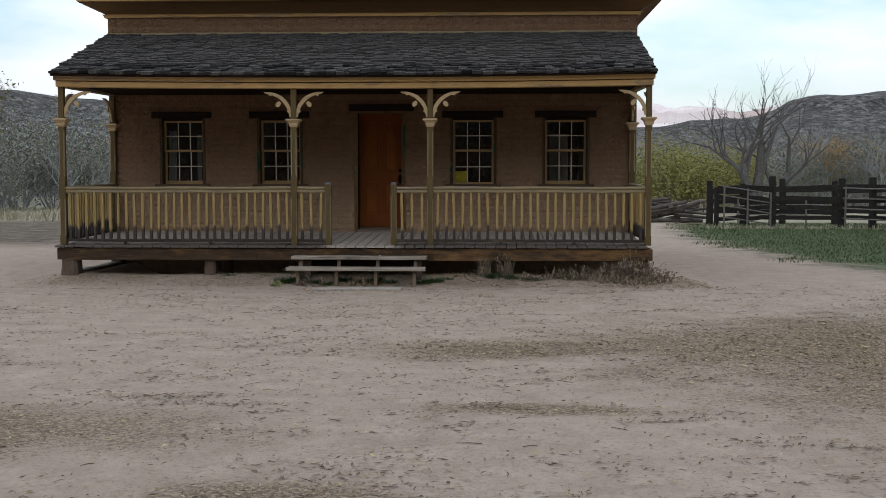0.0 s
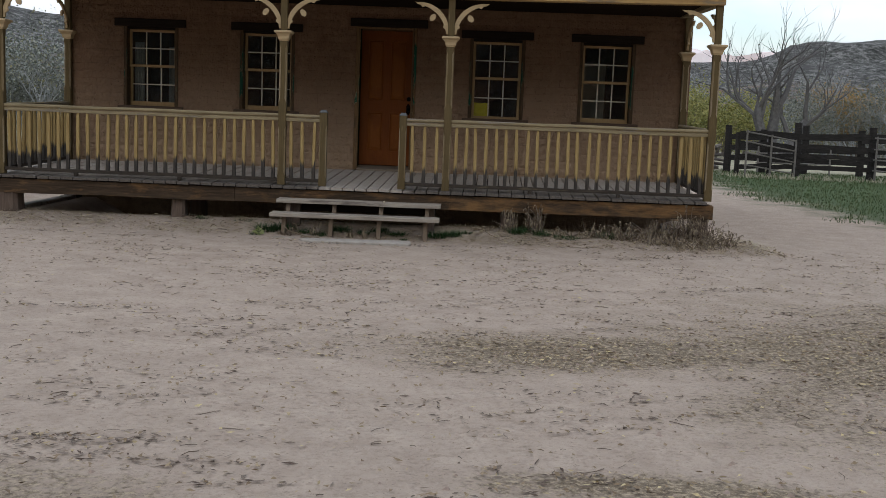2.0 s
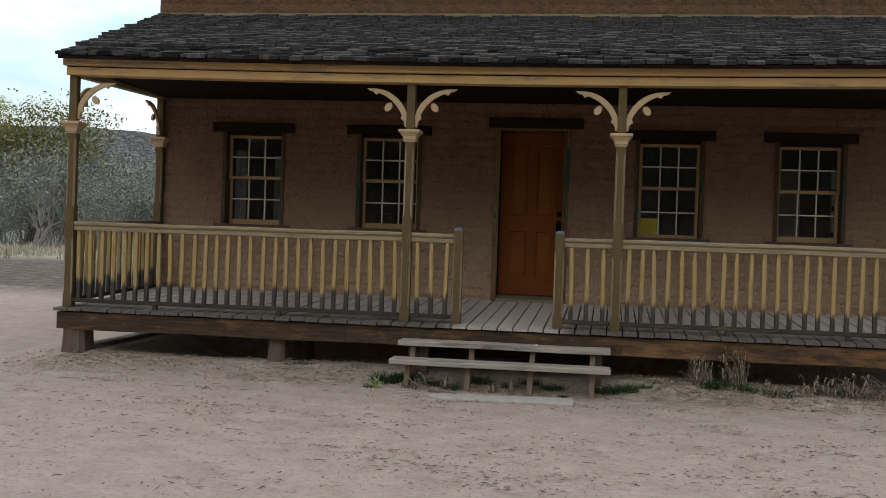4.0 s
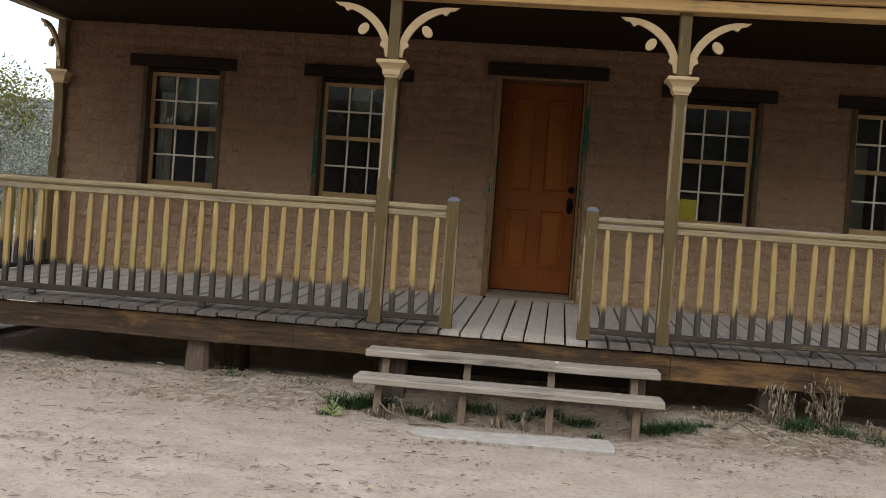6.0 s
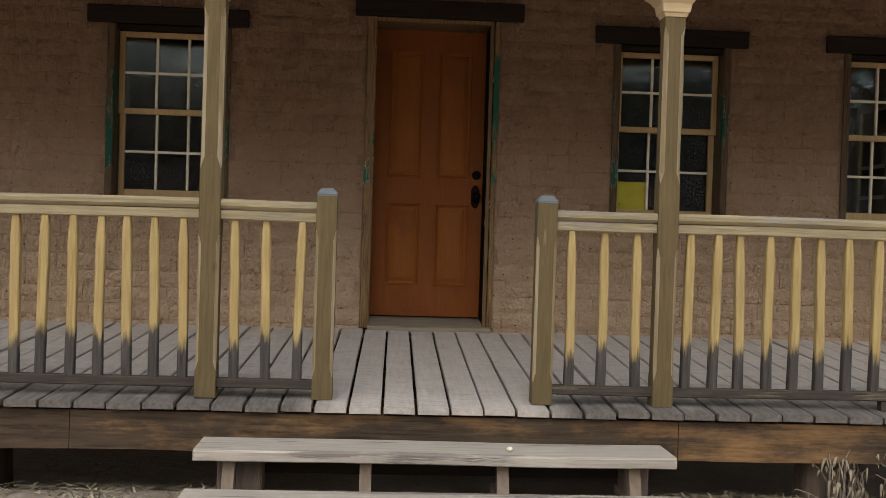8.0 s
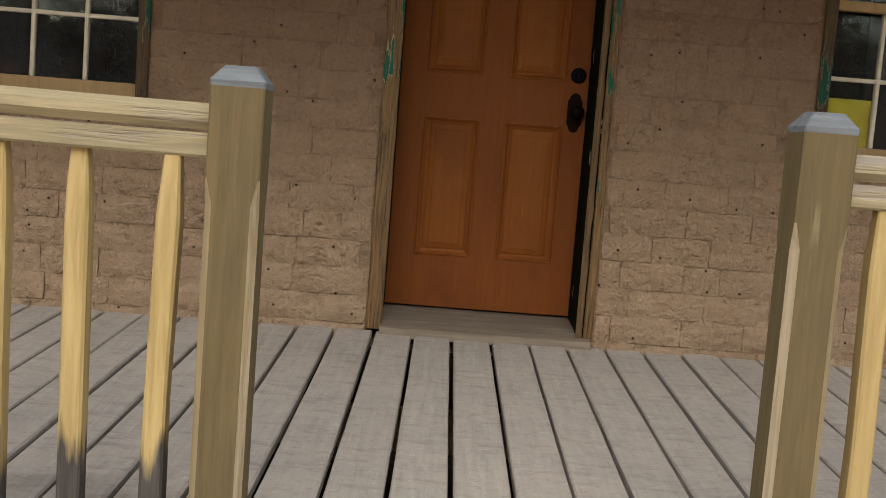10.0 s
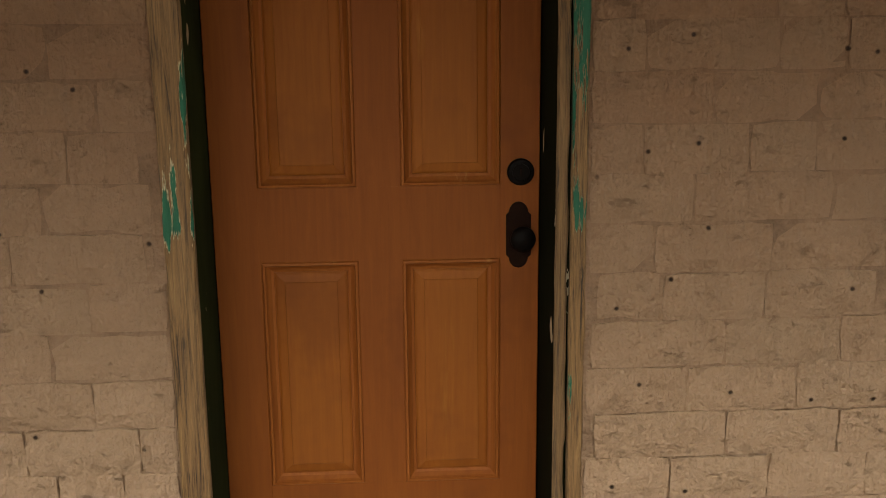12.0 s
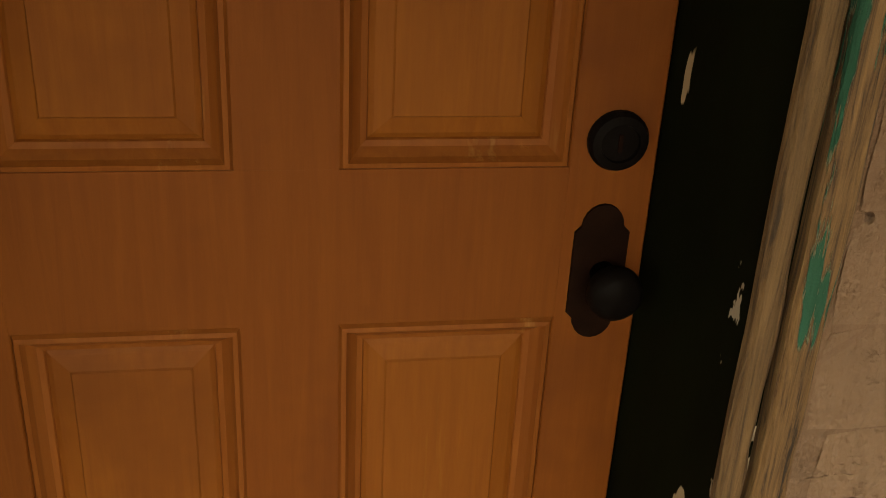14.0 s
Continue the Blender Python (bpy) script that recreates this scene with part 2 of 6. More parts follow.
def deck_material():
    """Dusty grey planks, trodden pale in the doorway; the rain-washed outer ends behind the railings are dark."""
    n = Nodes("grey_deck_board", 0.92, spec=0.15)
    p = n.coords("World")
    o = n.coords("Object", (1, 0.08, 1), 9.0)
    grain = n.noise(o, 50, 5, 0.65, 0.4)
    dust = n.noise(n.coords("World", (1, 1.5, 1)), 4.2, 6, 0.65)
    smear = n.noise(n.coords("World", (0.7, 2.6, 1)), 11, 5, 0.7)
    c = n.ramp(grain, (0.25, (0.29, 0.252, 0.212)), (0.7, (0.42, 0.37, 0.315)))
    c = n.mix(n.span(dust, 0.38, 0.62, 0, 0.6), c, (0.43, 0.365, 0.305))
    c = n.mix(n.span(smear, 0.52, 0.68, 0, 0.65), c, (0.235, 0.20, 0.175))
    c = n.mix(n.span(n.random(), 0, 1, 0, 0.3), c, (0.37, 0.315, 0.27))
    fleck = n.noise(n.coords("World", (1, 1.3, 1)), 38, 6, 0.8)
    c = n.mix(n.span(fleck, 0.56, 0.66, 0, 0.6), c, (0.23, 0.18, 0.14))
    c = n.mix(n.span(fleck, 0.42, 0.34, 0, 0.5), c, (0.56, 0.50, 0.43))
    x, y = n.axis(p, 0), n.axis(p, 1)
    away = n.span(n.math("ABSOLUTE", n.math("ADD", x, 0.05), 0.0), 0.42, 0.62)
    washed = n.math("MULTIPLY", away, n.span(n.math("ADD", y, n.math("MULTIPLY", dust, 0.9)), -1.15, -1.75))
    c = n.mix(n.math("MULTIPLY", washed, 0.92), c, n.ramp(grain, (0.3, (0.055, 0.045, 0.038)), (0.7, (0.135, 0.115, 0.098))))
    return n.done(c, n.math("ADD", grain, n.math("MULTIPLY", n.math("ADD", smear, fleck), 0.5)), 0.004, 0.8)


M_DECK = deck_material()


def rim_material():
    """Rain-blackened plank: dark brown with orange bare patches, more of them towards the east end."""
    n = Nodes("stained_rim_board", 0.9, spec=0.1)
    p = n.coords("World")
    grain = n.noise(n.coords("World", (0.06, 1, 1)), 55, 5, 0.65, 0.4)
    blot = n.noise(n.coords("World", (0.5, 1, 1.6)), 4.5, 6, 0.7)
    c = n.ramp(grain, (0.3, (0.028, 0.020, 0.014)), (0.7, (0.088, 0.058, 0.036)))
    east = n.span(n.axis(p, 0), -1.0, 1.6, 0.0, 0.11)
    bare = n.span(n.math("ADD", blot, east), 0.52, 0.74, 0, 0.85)
    c = n.mix(bare, c, n.ramp(grain, (0.3, (0.15, 0.078, 0.032)), (0.7, (0.27, 0.15, 0.062))))
    knot = n.span(n.cells(n.coords("World", (0.6, 1, 1)), 4.0), 0.03, 0.07, 0.8, 0)
    c = n.mix(knot, c, (0.03, 0.018, 0.012))
    return n.done(c, grain, 0.004, 0.7)


M_TREAD = wood("grey_tread", (0.41, 0.355, 0.285), (0.235, 0.195, 0.155), "x", 0.88, 60, 0.2, 0.005, worn=(0.22, 0.18, 0.15), worn_at=0.72)
M_LEG = wood("brown_step_leg", (0.26, 0.195, 0.135), (0.14, 0.10, 0.07), "z", 0.88, 50, 0.3, 0.004)
M_SKIRT = rim_material()
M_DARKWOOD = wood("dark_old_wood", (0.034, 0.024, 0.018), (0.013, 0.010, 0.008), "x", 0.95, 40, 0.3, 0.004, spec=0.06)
# ceiling boards coloured almost black; the shade under the porch roof is in it
M_CEIL = wood("shade_dark_boards", (0.026, 0.016, 0.010), (0.014, 0.009, 0.006), "x", 0.95, 40, 0.2, 0.003, spec=0.05)
M_PIER = wood("split_timber", (0.175, 0.125, 0.093), (0.075, 0.052, 0.040), "z", 0.92, 45, 0.2, 0.012)
M_SHINGLE = wood("weathered_shingle", (0.205, 0.190, 0.178), (0.010, 0.010, 0.010), "y", 0.92, 60, 0.97, 0.006, spec=0.08)
M_DOOR = wood("red_brown_stain", (0.180, 0.052, 0.0085), (0.135, 0.036, 0.0062), "z", 0.6, 70, 0.05, 0.0006, spec=0.12, stain=(0.092, 0.024, 0.0060), worn=(0.215, 0.070, 0.0125), worn_at=0.84)
M_DOOR_PANEL = wood("orange_brown_stain", (0.220, 0.070, 0.0105), (0.165, 0.048, 0.0076), "z", 0.6, 90, 0.1, 0.0008, spec=0.12, stain=(0.128, 0.036, 0.0070), worn=(0.275, 0.098, 0.0170), worn_at=0.82)
M_DOOR_DARK = wood("worn_moulding_stain", (0.225, 0.070, 0.0125), (0.150, 0.041, 0.0080), "z", 0.6, 60, 0.1, 0.0006, spec=0.12, worn=(0.30, 0.125, 0.035), worn_at=0.80)
M_SASH = wood("orange_pine_sash", (0.44, 0.29, 0.135), (0.29, 0.175, 0.075), "z", 0.65, 50, 0.15, 0.001)
M_MUNTIN = flat("pale_muntin", (0.60, 0.51, 0.38), 0.7, mott=0.15)
M_SILL = wood("brown_sill", (0.125, 0.078, 0.050), (0.060, 0.038, 0.026), "x", 0.85, 60, 0.2, 0.003)
M_THRESH = wood("grey_threshold", (0.28, 0.22, 0.16), (0.12, 0.09, 0.065), "x", 0.88, 50, 0.1, 0.005)


def peeled(name, more=0.0, bare=1.0, deep=1.0, lo=0.82, hi=1.45):
    """Casing wood on which old green paint and a cream primer peel off the bare weathered board."""
    n = Nodes(name, 0.75, spec=0.3)
    g = n.coords("Object", (1, 1, 0.045), 7.0)
    patch_v = n.coords("Object", (2.4, 2.4, 0.22), 7.0)
    grain = n.noise(g, 130, 6, 0.75, 0.6)
    mask = n.noise(patch_v, 7.5, 6, 0.62)
    z = n.axis(n.coords("Object"), 2)
    kept = n.math("MULTIPLY", n.span(z, lo, lo + 0.12), n.span(z, hi, hi - 0.12))
    mask = n.math("ADD", mask, n.span(kept, 0, 1, -0.14, 0.045))
    c = n.ramp(grain, (0.36, (0.020 * bare, 0.012 * bare, 0.007 * bare)), (0.47, (0.12 * bare, 0.064 * bare, 0.024 * bare)), (0.68, (0.225 * bare, 0.132 * bare, 0.052 * bare)))
    c = n.mix(n.span(n.noise(patch_v, 3.0, 4, 0.6), 0.45, 0.65, 0, 0.3), c, (0.19 * bare, 0.118 * bare, 0.056 * bare))
    cream = n.span(mask, 0.585 - more, 0.593 - more)
    c = n.mix(cream, c, (0.50 * bare, 0.42 * bare, 0.26 * bare))
    green = n.span(mask, 0.592 - more * 1.15, 0.604 - more * 1.15)
    c = n.mix(green, c, n.ramp(n.noise(patch_v, 30, 3), (0.3, (0.008 * deep, 0.085 * deep, 0.042 * deep)), (0.7, (0.014 * deep, 0.125 * deep, 0.066 * deep))))
    return n.done(c, n.math("ADD", n.math("MULTIPLY", grain, 0.8), n.math("ADD", n.math("MULTIPLY", cream, 0.4), n.math("MULTIPLY", green, 0.5))), 0.006, 1.0)


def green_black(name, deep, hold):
    """The deep reveal boards: dark green gloss paint with small chips; deep scales the colour down for a shaded jamb.
    """
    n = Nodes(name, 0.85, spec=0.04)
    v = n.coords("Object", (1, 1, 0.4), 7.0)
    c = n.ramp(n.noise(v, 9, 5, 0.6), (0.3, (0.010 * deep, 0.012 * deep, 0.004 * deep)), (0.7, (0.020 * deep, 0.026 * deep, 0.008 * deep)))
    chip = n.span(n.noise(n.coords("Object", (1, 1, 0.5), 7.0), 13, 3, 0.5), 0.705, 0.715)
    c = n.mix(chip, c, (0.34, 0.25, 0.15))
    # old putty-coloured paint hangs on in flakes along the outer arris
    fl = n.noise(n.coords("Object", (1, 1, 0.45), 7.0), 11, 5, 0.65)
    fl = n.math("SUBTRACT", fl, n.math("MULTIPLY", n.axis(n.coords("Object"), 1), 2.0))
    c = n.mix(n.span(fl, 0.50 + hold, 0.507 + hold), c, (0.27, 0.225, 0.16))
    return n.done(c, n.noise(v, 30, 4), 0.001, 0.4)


M_PEEL = peeled("peeling_green_casing", 0.0, 1.0, 0.72, 0.84, 1.40)
M_PEEL_E = peeled("peeling_green_east_casing", 0.06, 1.0, 0.66, 0.86, 1.85)
M_PEEL_BARE = peeled("bare_inner_casing", -0.3, 0.75)
# window casings darkened: the shade of their deep recess is in the colour
M_PEEL_W = peeled("green_window_casing", -0.004, 0.45, 0.4, 0.1, 0.9)
# one jamb paint twice; the east jamb's shade is put into a darker copy
M_REVEAL = green_black("shaded_green_reveal", 0.25, 0.09)
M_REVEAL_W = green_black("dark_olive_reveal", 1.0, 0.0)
M_IRON = flat("dark_bronze", (0.004, 0.003, 0.0025), 0.5, 0.0, 0.03, 0.3, 40)
M_IRON2 = flat("brown_bronze_plate", (0.010, 0.004, 0.0022), 0.6, 0.0, 0.03, 0.3, 40)
# plaster near black: the dimness of the rooms is put into its colour
M_PLASTER = flat("darkened_room_plaster", (0.035, 0.030, 0.025), 0.9, mott=0.2, scale=3)
M_CLOTH = flat("grey_curtain_cloth", (0.33, 0.31, 0.28), 0.95, mott=0.15, scale=12)
M_ROOM_PANEL = flat("pale_inner_panel", (0.44, 0.38, 0.28), 0.8, mott=0.12, scale=6)


def baluster_material():
    """Yellow pine with a black rot stain that climbs raggedly from the foot."""
    n = Nodes("yellow_pine_baluster", 0.75, spec=0.3)
    v = n.coords("Object", (1, 1, 0.07), 9.0)
    free = n.coords("Object", (1, 1, 1), 9.0)
    grain = n.noise(v, 70, 5, 0.6, 0.4)
    c = n.ramp(grain, (0.25, (0.210, 0.134, 0.044)), (0.7, (0.385, 0.276, 0.112)))
    c = n.mix(n.span(n.random(), 0, 1, 0, 0.4), c, (0.33, 0.225, 0.09))
    knot = n.span(n.cells(n.coords("Object", (1, 1, 0.4), 9.0), 9), 0.04, 0.1, 0.8, 0)
    c = n.mix(n.math("MULTIPLY", knot, n.span(n.noise(free, 6, 2), 0.5, 0.55)), c, (0.2, 0.1, 0.035))
    z = n.axis(n.coords("Object"), 2)
    ragged = n.math("ADD", z, n.math("ADD", n.math("MULTIPLY", n.noise(n.coords("Object", (1, 1, 0.12), 9.0), 42, 3, 0.6), 0.22), n.math("MULTIPLY", n.random(), 0.07)))
    rot = n.span(ragged, 0.31, 0.365, 1, 0)
    c = n.mix(rot, c, n.ramp(grain, (0.3, (0.022, 0.018, 0.015)), (0.75, (0.075, 0.062, 0.05))))
    return n.done(c, grain, 0.002, 0.6)


M_BAL = baluster_material()


def glass_material():
    n = Nodes("window_glass")
    t = n.t
    clear, gloss, mixer, fres = (t.nodes.new("ShaderNode" + k) for k in ("BsdfTransparent", "BsdfGlossy", "MixShader", "Fresnel"))
    clear.inputs["Color"].default_value = (0.86, 0.88, 0.86, 1)
    gloss.inputs["Roughness"].default_value = 0.015
    fres.inputs["IOR"].default_value = 1.42
    bump = t.nodes.new("ShaderNodeBump")
    bump.inputs["Distance"].default_value, bump.inputs["Strength"].default_value = 0.0025, 0.35
    n.put(bump.inputs["Height"], n.noise(n.coords("Object", (1, 1, 1), 5.0), 9, 2, 0.4))
    t.links.new(bump.outputs[0], gloss.inputs["Normal"])
    t.links.new(fres.outputs[0], mixer.inputs[0])
    t.links.new(clear.outputs[0], mixer.inputs[1])
    t.links.new(gloss.outputs[0], mixer.inputs[2])
    t.links.new(mixer.outputs[0], n.out.inputs["Surface"])
    return n.m


M_GLASS = glass_material()


def paper_material():
    n = Nodes("yellow_paper", 0.8)
    v = n.coords("Object")
    c = n.ramp(n.noise(v, 14, 3), (0.35, (0.62, 0.47, 0.02)), (0.65, (0.75, 0.60, 0.05)))
    blot = n.span(n.cells(v, 22), 0.1, 0.2, 1, 0)
    low = n.span(n.axis(v, 2), 0.075, 0.04)
    return n.done(n.mix(n.math("MULTIPLY", n.math("MULTIPLY", blot, low), 0.8), c, (0.12, 0.1, 0.03)), None)


M_PAPER = paper_material()


def ground_material():
    """Pink-tan trodden dirt with litter patches, green grass to the east, dark soil and straw to the north."""
    n = Nodes("yard_dirt", 0.96, spec=0.1)
    p = n.coords("World")
    big = n.noise(p, 0.45, 5, 0.6)
    mid = n.noise(p, 3.2, 6, 0.65)
    fine = n.noise(p, 26, 6, 0.7)
    grit = n.noise(p, 120, 3, 0.7)
    c = n.ramp(mid, (0.3, (0.345, 0.270, 0.212)), (0.7, (0.490, 0.397, 0.318)))
    c = n.mix(n.span(big, 0.35, 0.7, 0, 0.5), c, (0.45, 0.36, 0.285))
    c = n.mix(n.span(fine, 0.50, 0.68, 0, 0.55), c, (0.25, 0.185, 0.145))
    specks = n.math("MULTIPLY", n.span(n.cells(n.coords("World", (1, 1.8, 1)), 9.0), 0.10, 0.2, 1, 0), n.span(n.noise(p, 1.3, 4), 0.50, 0.6))
    c = n.mix(n.math("MULTIPLY", specks, 0.6), c, (0.14, 0.10, 0.075))
    crumbs = n.span(n.noise(n.coords("World", (1, 1.6, 1)), 42, 4, 0.8), 0.60, 0.70)
    blot = n.span(n.noise(n.coords("World", (1, 2.2, 1)), 7, 6, 0.8), 0.57, 0.68)
    c = n.mix(n.math("MULTIPLY", blot, 0.55), c, (0.19, 0.14, 0.105))
    c = n.mix(n.math("MULTIPLY", crumbs, 0.8), c, (0.125, 0.085, 0.062))
    pale = n.span(n.noise(n.coords("World", (1, 1.4, 1)), 33, 4, 0.8), 0.62, 0.72)
    c = n.mix(n.math("MULTIPLY", pale, 0.5), c, (0.56, 0.47, 0.39))
    wob = n.math("MULTIPLY", n.math("SUBTRACT", n.math("ADD", n.noise(p, 0.9, 6, 0.7), n.math("MULTIPLY", n.math("SUBTRACT", fine, 0.5), 1.3)), 0.5), 2.2)
    litter = None
    for e in ((1.9, -8.6, 1.15, 0.55), (4.9, -8.6, 2.2, 2.2), (2.25, -11.1, 0.75, 0.16), (-1.3, -11.8, 1.5, 0.6), (6.6, -9.5, 2.6, 3.4), (0.9, -13.2, 0.7, 0.35)):
        m = n.ellipse(p, *e, wob, 0.35)
        litter = m if litter is None else n.math("MAXIMUM", litter, m)
    lit_c = n.ramp(n.noise(p, 34, 5, 0.75), (0.38, (0.060, 0.045, 0.03)), (0.5, (0.18, 0.14, 0.09)), (0.62, (0.44, 0.355, 0.24)))
    c = n.mix(n.math("MULTIPLY", litter, 0.8), c, lit_c)
    grass = n.ellipse(p, 18.5, 10, 10.8, 24, n.math("MULTIPLY", wob, 0.18), 0.06)
    grass = n.math("MAXIMUM", grass, n.math("MULTIPLY", n.ellipse(p, 9.4, -6.2, 2.9, 1.7, wob, 0.4), 0.8))
    g_c = n.ramp(n.noise(p, 5, 6, 0.7), (0.3, (0.036, 0.064, 0.024)), (0.58, (0.060, 0.092, 0.036)), (0.8, (0.12, 0.125, 0.060)))
    c = n.mix(n.math("MULTIPLY", grass, n.span(fine, 0.25, 0.5, 0.6, 1)), c, g_c)
    x, y = n.axis(p, 0), n.axis(p, 1)
    west = n.span(n.math("ADD", x, n.math("MULTIPLY", wob, 0.6)), -6.5, -8.0)
    soil = n.math("MULTIPLY", west, n.span(n.math("ADD", y, n.math("MULTIPLY", wob, 1.5)), 6.5, 9.5))
    c = n.mix(soil, c, n.ramp(n.noise(n.coords("World", (0.5, 1.6, 1)), 2.6, 8, 0.85), (0.36, (0.050, 0.038, 0.027)), (0.5, (0.13, 0.105, 0.078)), (0.62, (0.30, 0.25, 0.19))))
    straw = n.span(n.math("ADD", y, n.math("MULTIPLY", wob, 2.5)), 23, 29)
    c = n.mix(straw, c, n.ramp(n.noise(p, 1.2, 6, 0.7), (0.3, (0.24, 0.22, 0.15)), (0.7, (0.44, 0.40, 0.29))))
    far = n.span(y, 58, 75)
    c = n.mix(far, c, (0.15, 0.14, 0.10))
    h = n.math("ADD", n.math("MULTIPLY", mid, 1.2), n.math("ADD", n.math("MULTIPLY", fine, 0.5), n.math("MULTIPLY", grit, 0.14)))
    return n.done(c, h, 0.04, 0.85)


M_GROUND = ground_material()


def scatter_material(name, cols, rough=0.8):
    """Many small pieces in one mesh, each of its own shade."""
    n = Nodes(name, rough, spec=0.15)
    k = n.island()
    stops = [(i / (len(cols) - 1), c) for i, c in enumerate(cols)]
    c = n.ramp(k, *stops)
    c = n.mix(n.span(n.noise(n.coords("World"), 60, 3), 0.4, 0.7, 0, 0.35), c, tuple(x * 0.5 for x in cols[0]))
    return n.done(c)


M_LITTER = scatter_material("fallen_leaves", [(0.16, 0.11, 0.07), (0.30, 0.22, 0.14), (0.22, 0.155, 0.095), (0.46, 0.36, 0.22), (0.20, 0.145, 0.09), (0.62, 0.50, 0.27)])
M_TWIG = scatter_material("dead_twigs", [(0.09, 0.06, 0.045), (0.16, 0.12, 0.09), (0.24, 0.19, 0.15)])
M_STRAWBIT = scatter_material("straw_bits", [(0.30, 0.23, 0.14), (0.50, 0.42, 0.28), (0.40, 0.32, 0.2), (0.60, 0.53, 0.38)])
M_PEBBLE = scatter_material("clods", [(0.30, 0.22, 0.17), (0.40, 0.32, 0.26), (0.34, 0.25, 0.2)])
M_PALELEAF = scatter_material("pale_green_leaf", [(0.30, 0.34, 0.14), (0.42, 0.45, 0.22), (0.22, 0.28, 0.10)])
M_DRY = scatter_material("dry_weed", [(0.20, 0.155, 0.10), (0.33, 0.265, 0.175), (0.15, 0.11, 0.07), (0.28, 0.22, 0.145)])
M_GREEN = scatter_material("green_blades", [(0.020, 0.052, 0.016), (0.038, 0.085, 0.028), (0.026, 0.066, 0.020), (0.065, 0.105, 0.036)])
M_GRASS = scatter_material("field_grass", [(0.055, 0.085, 0.03), (0.08, 0.115, 0.042), (0.12, 0.13, 0.055), (0.065, 0.10, 0.036)])
M_STRAW = scatter_material("straw_grass", [(0.34, 0.31, 0.22), (0.46, 0.42, 0.31), (0.28, 0.25, 0.17)])
M_BARK = flat("grey_bark", (0.16, 0.135, 0.115), 0.92, mott=0.35, scale=9, bump=0.01)
M_BARE = flat("pale_dead_limb", (0.12, 0.112, 0.108), 0.92, mott=0.3, scale=7, bump=0.01)
M_BRUSH = scatter_material("grey_brush_twigs", [(0.24, 0.245, 0.245), (0.44, 0.445, 0.445), (0.32, 0.325, 0.325)])
M_LEAF_GREY = scatter_material("grey_green_leaf", [(0.17, 0.185, 0.16), (0.29, 0.305, 0.275), (0.13, 0.145, 0.115), (0.40, 0.41, 0.37), (0.26, 0.24, 0.10)])
M_LEAF_YEL = scatter_material("yellow_green_leaf", [(0.23, 0.235, 0.075), (0.33, 0.30, 0.10), (0.13, 0.15, 0.055), (0.38, 0.33, 0.12)])
M_LEAF_ORG = scatter_material("rust_leaf", [(0.30, 0.19, 0.07), (0.40, 0.26, 0.10), (0.24, 0.16, 0.07)])
M_LEAF_DK = scatter_material("dark_leaf", [(0.04, 0.055, 0.03), (0.07, 0.08, 0.04), (0.05, 0.06, 0.035)])
M_FENCE = wood("black_weathered_fence", (0.062, 0.055, 0.050), (0.018, 0.016, 0.015), "x", 0.94, 30, 0.3, 0.006, spec=0.06)
M_POLE = wood("pale_gate_pole", (0.25, 0.225, 0.2), (0.13, 0.115, 0.1), "x", 0.9, 30, 0.2, 0.004)
M_LOG = wood("bleached_log", (0.42, 0.37, 0.32), (0.045, 0.038, 0.033), "x", 0.92, 20, 0.95, 0.008)
M_SLAB = flat("grey_stone_slab", (0.38, 0.335, 0.285), 0.93, mott=0.2, scale=14, bump=0.004)


def hill_material(name, rock, brush, red, tall):
    """Mesa flank: scattered brush on rubble, dark broken rim rock near the top, a streak of red soil."""
    n = Nodes(name, 0.97, spec=0.05)
    p = n.coords("World")
    z = n.axis(p, 2)
    spots = n.noise(p, 0.45, 6, 0.85)
    mid = n.noise(n.coords("World", (1, 1, 2.2)), 0.075, 6, 0.7)
    c = n.ramp(spots, (0.40, tuple(x * 0.35 for x in brush)), (0.5, brush), (0.62, tuple(x * 1.5 for x in rock)))
    c = n.mix(n.span(mid, 0.5, 0.62, 0, 0.8), c, tuple(x * 0.42 for x in rock))
    c = n.mix(n.math("MULTIPLY", n.span(mid, 0.50, 0.40), n.span(z, tall * 0.62, tall * 0.3)), c, red)
    return n.done(c, spots, 1.2, 0.9)


M_HILL = hill_material("mesa_slope", (0.235, 0.222, 0.213), (0.132, 0.132, 0.119), (0.36, 0.19, 0.12), 26)


def cliff_material():
    n = Nodes("sunlit_far_cliff", 0.97, spec=0.05)
    p = n.coords("World", (1, 1, 0.25))
    band = n.noise(n.coords("World", (0.1, 0.1, 1)), 0.02, 5, 0.6)
    # tones raised near white to carry the far sunlight in the colour
    c = n.ramp(n.noise(p, 0.006, 6, 0.7), (0.35, (0.78, 0.64, 0.62)), (0.65, (0.95, 0.88, 0.85)))
    c = n.mix(n.span(band, 0.45, 0.65, 0, 0.5), c, (0.80, 0.65, 0.63))
    return n.done(c, n.noise(p, 0.01, 6), 12.0, 0.7)


M_CLIFF = cliff_material()


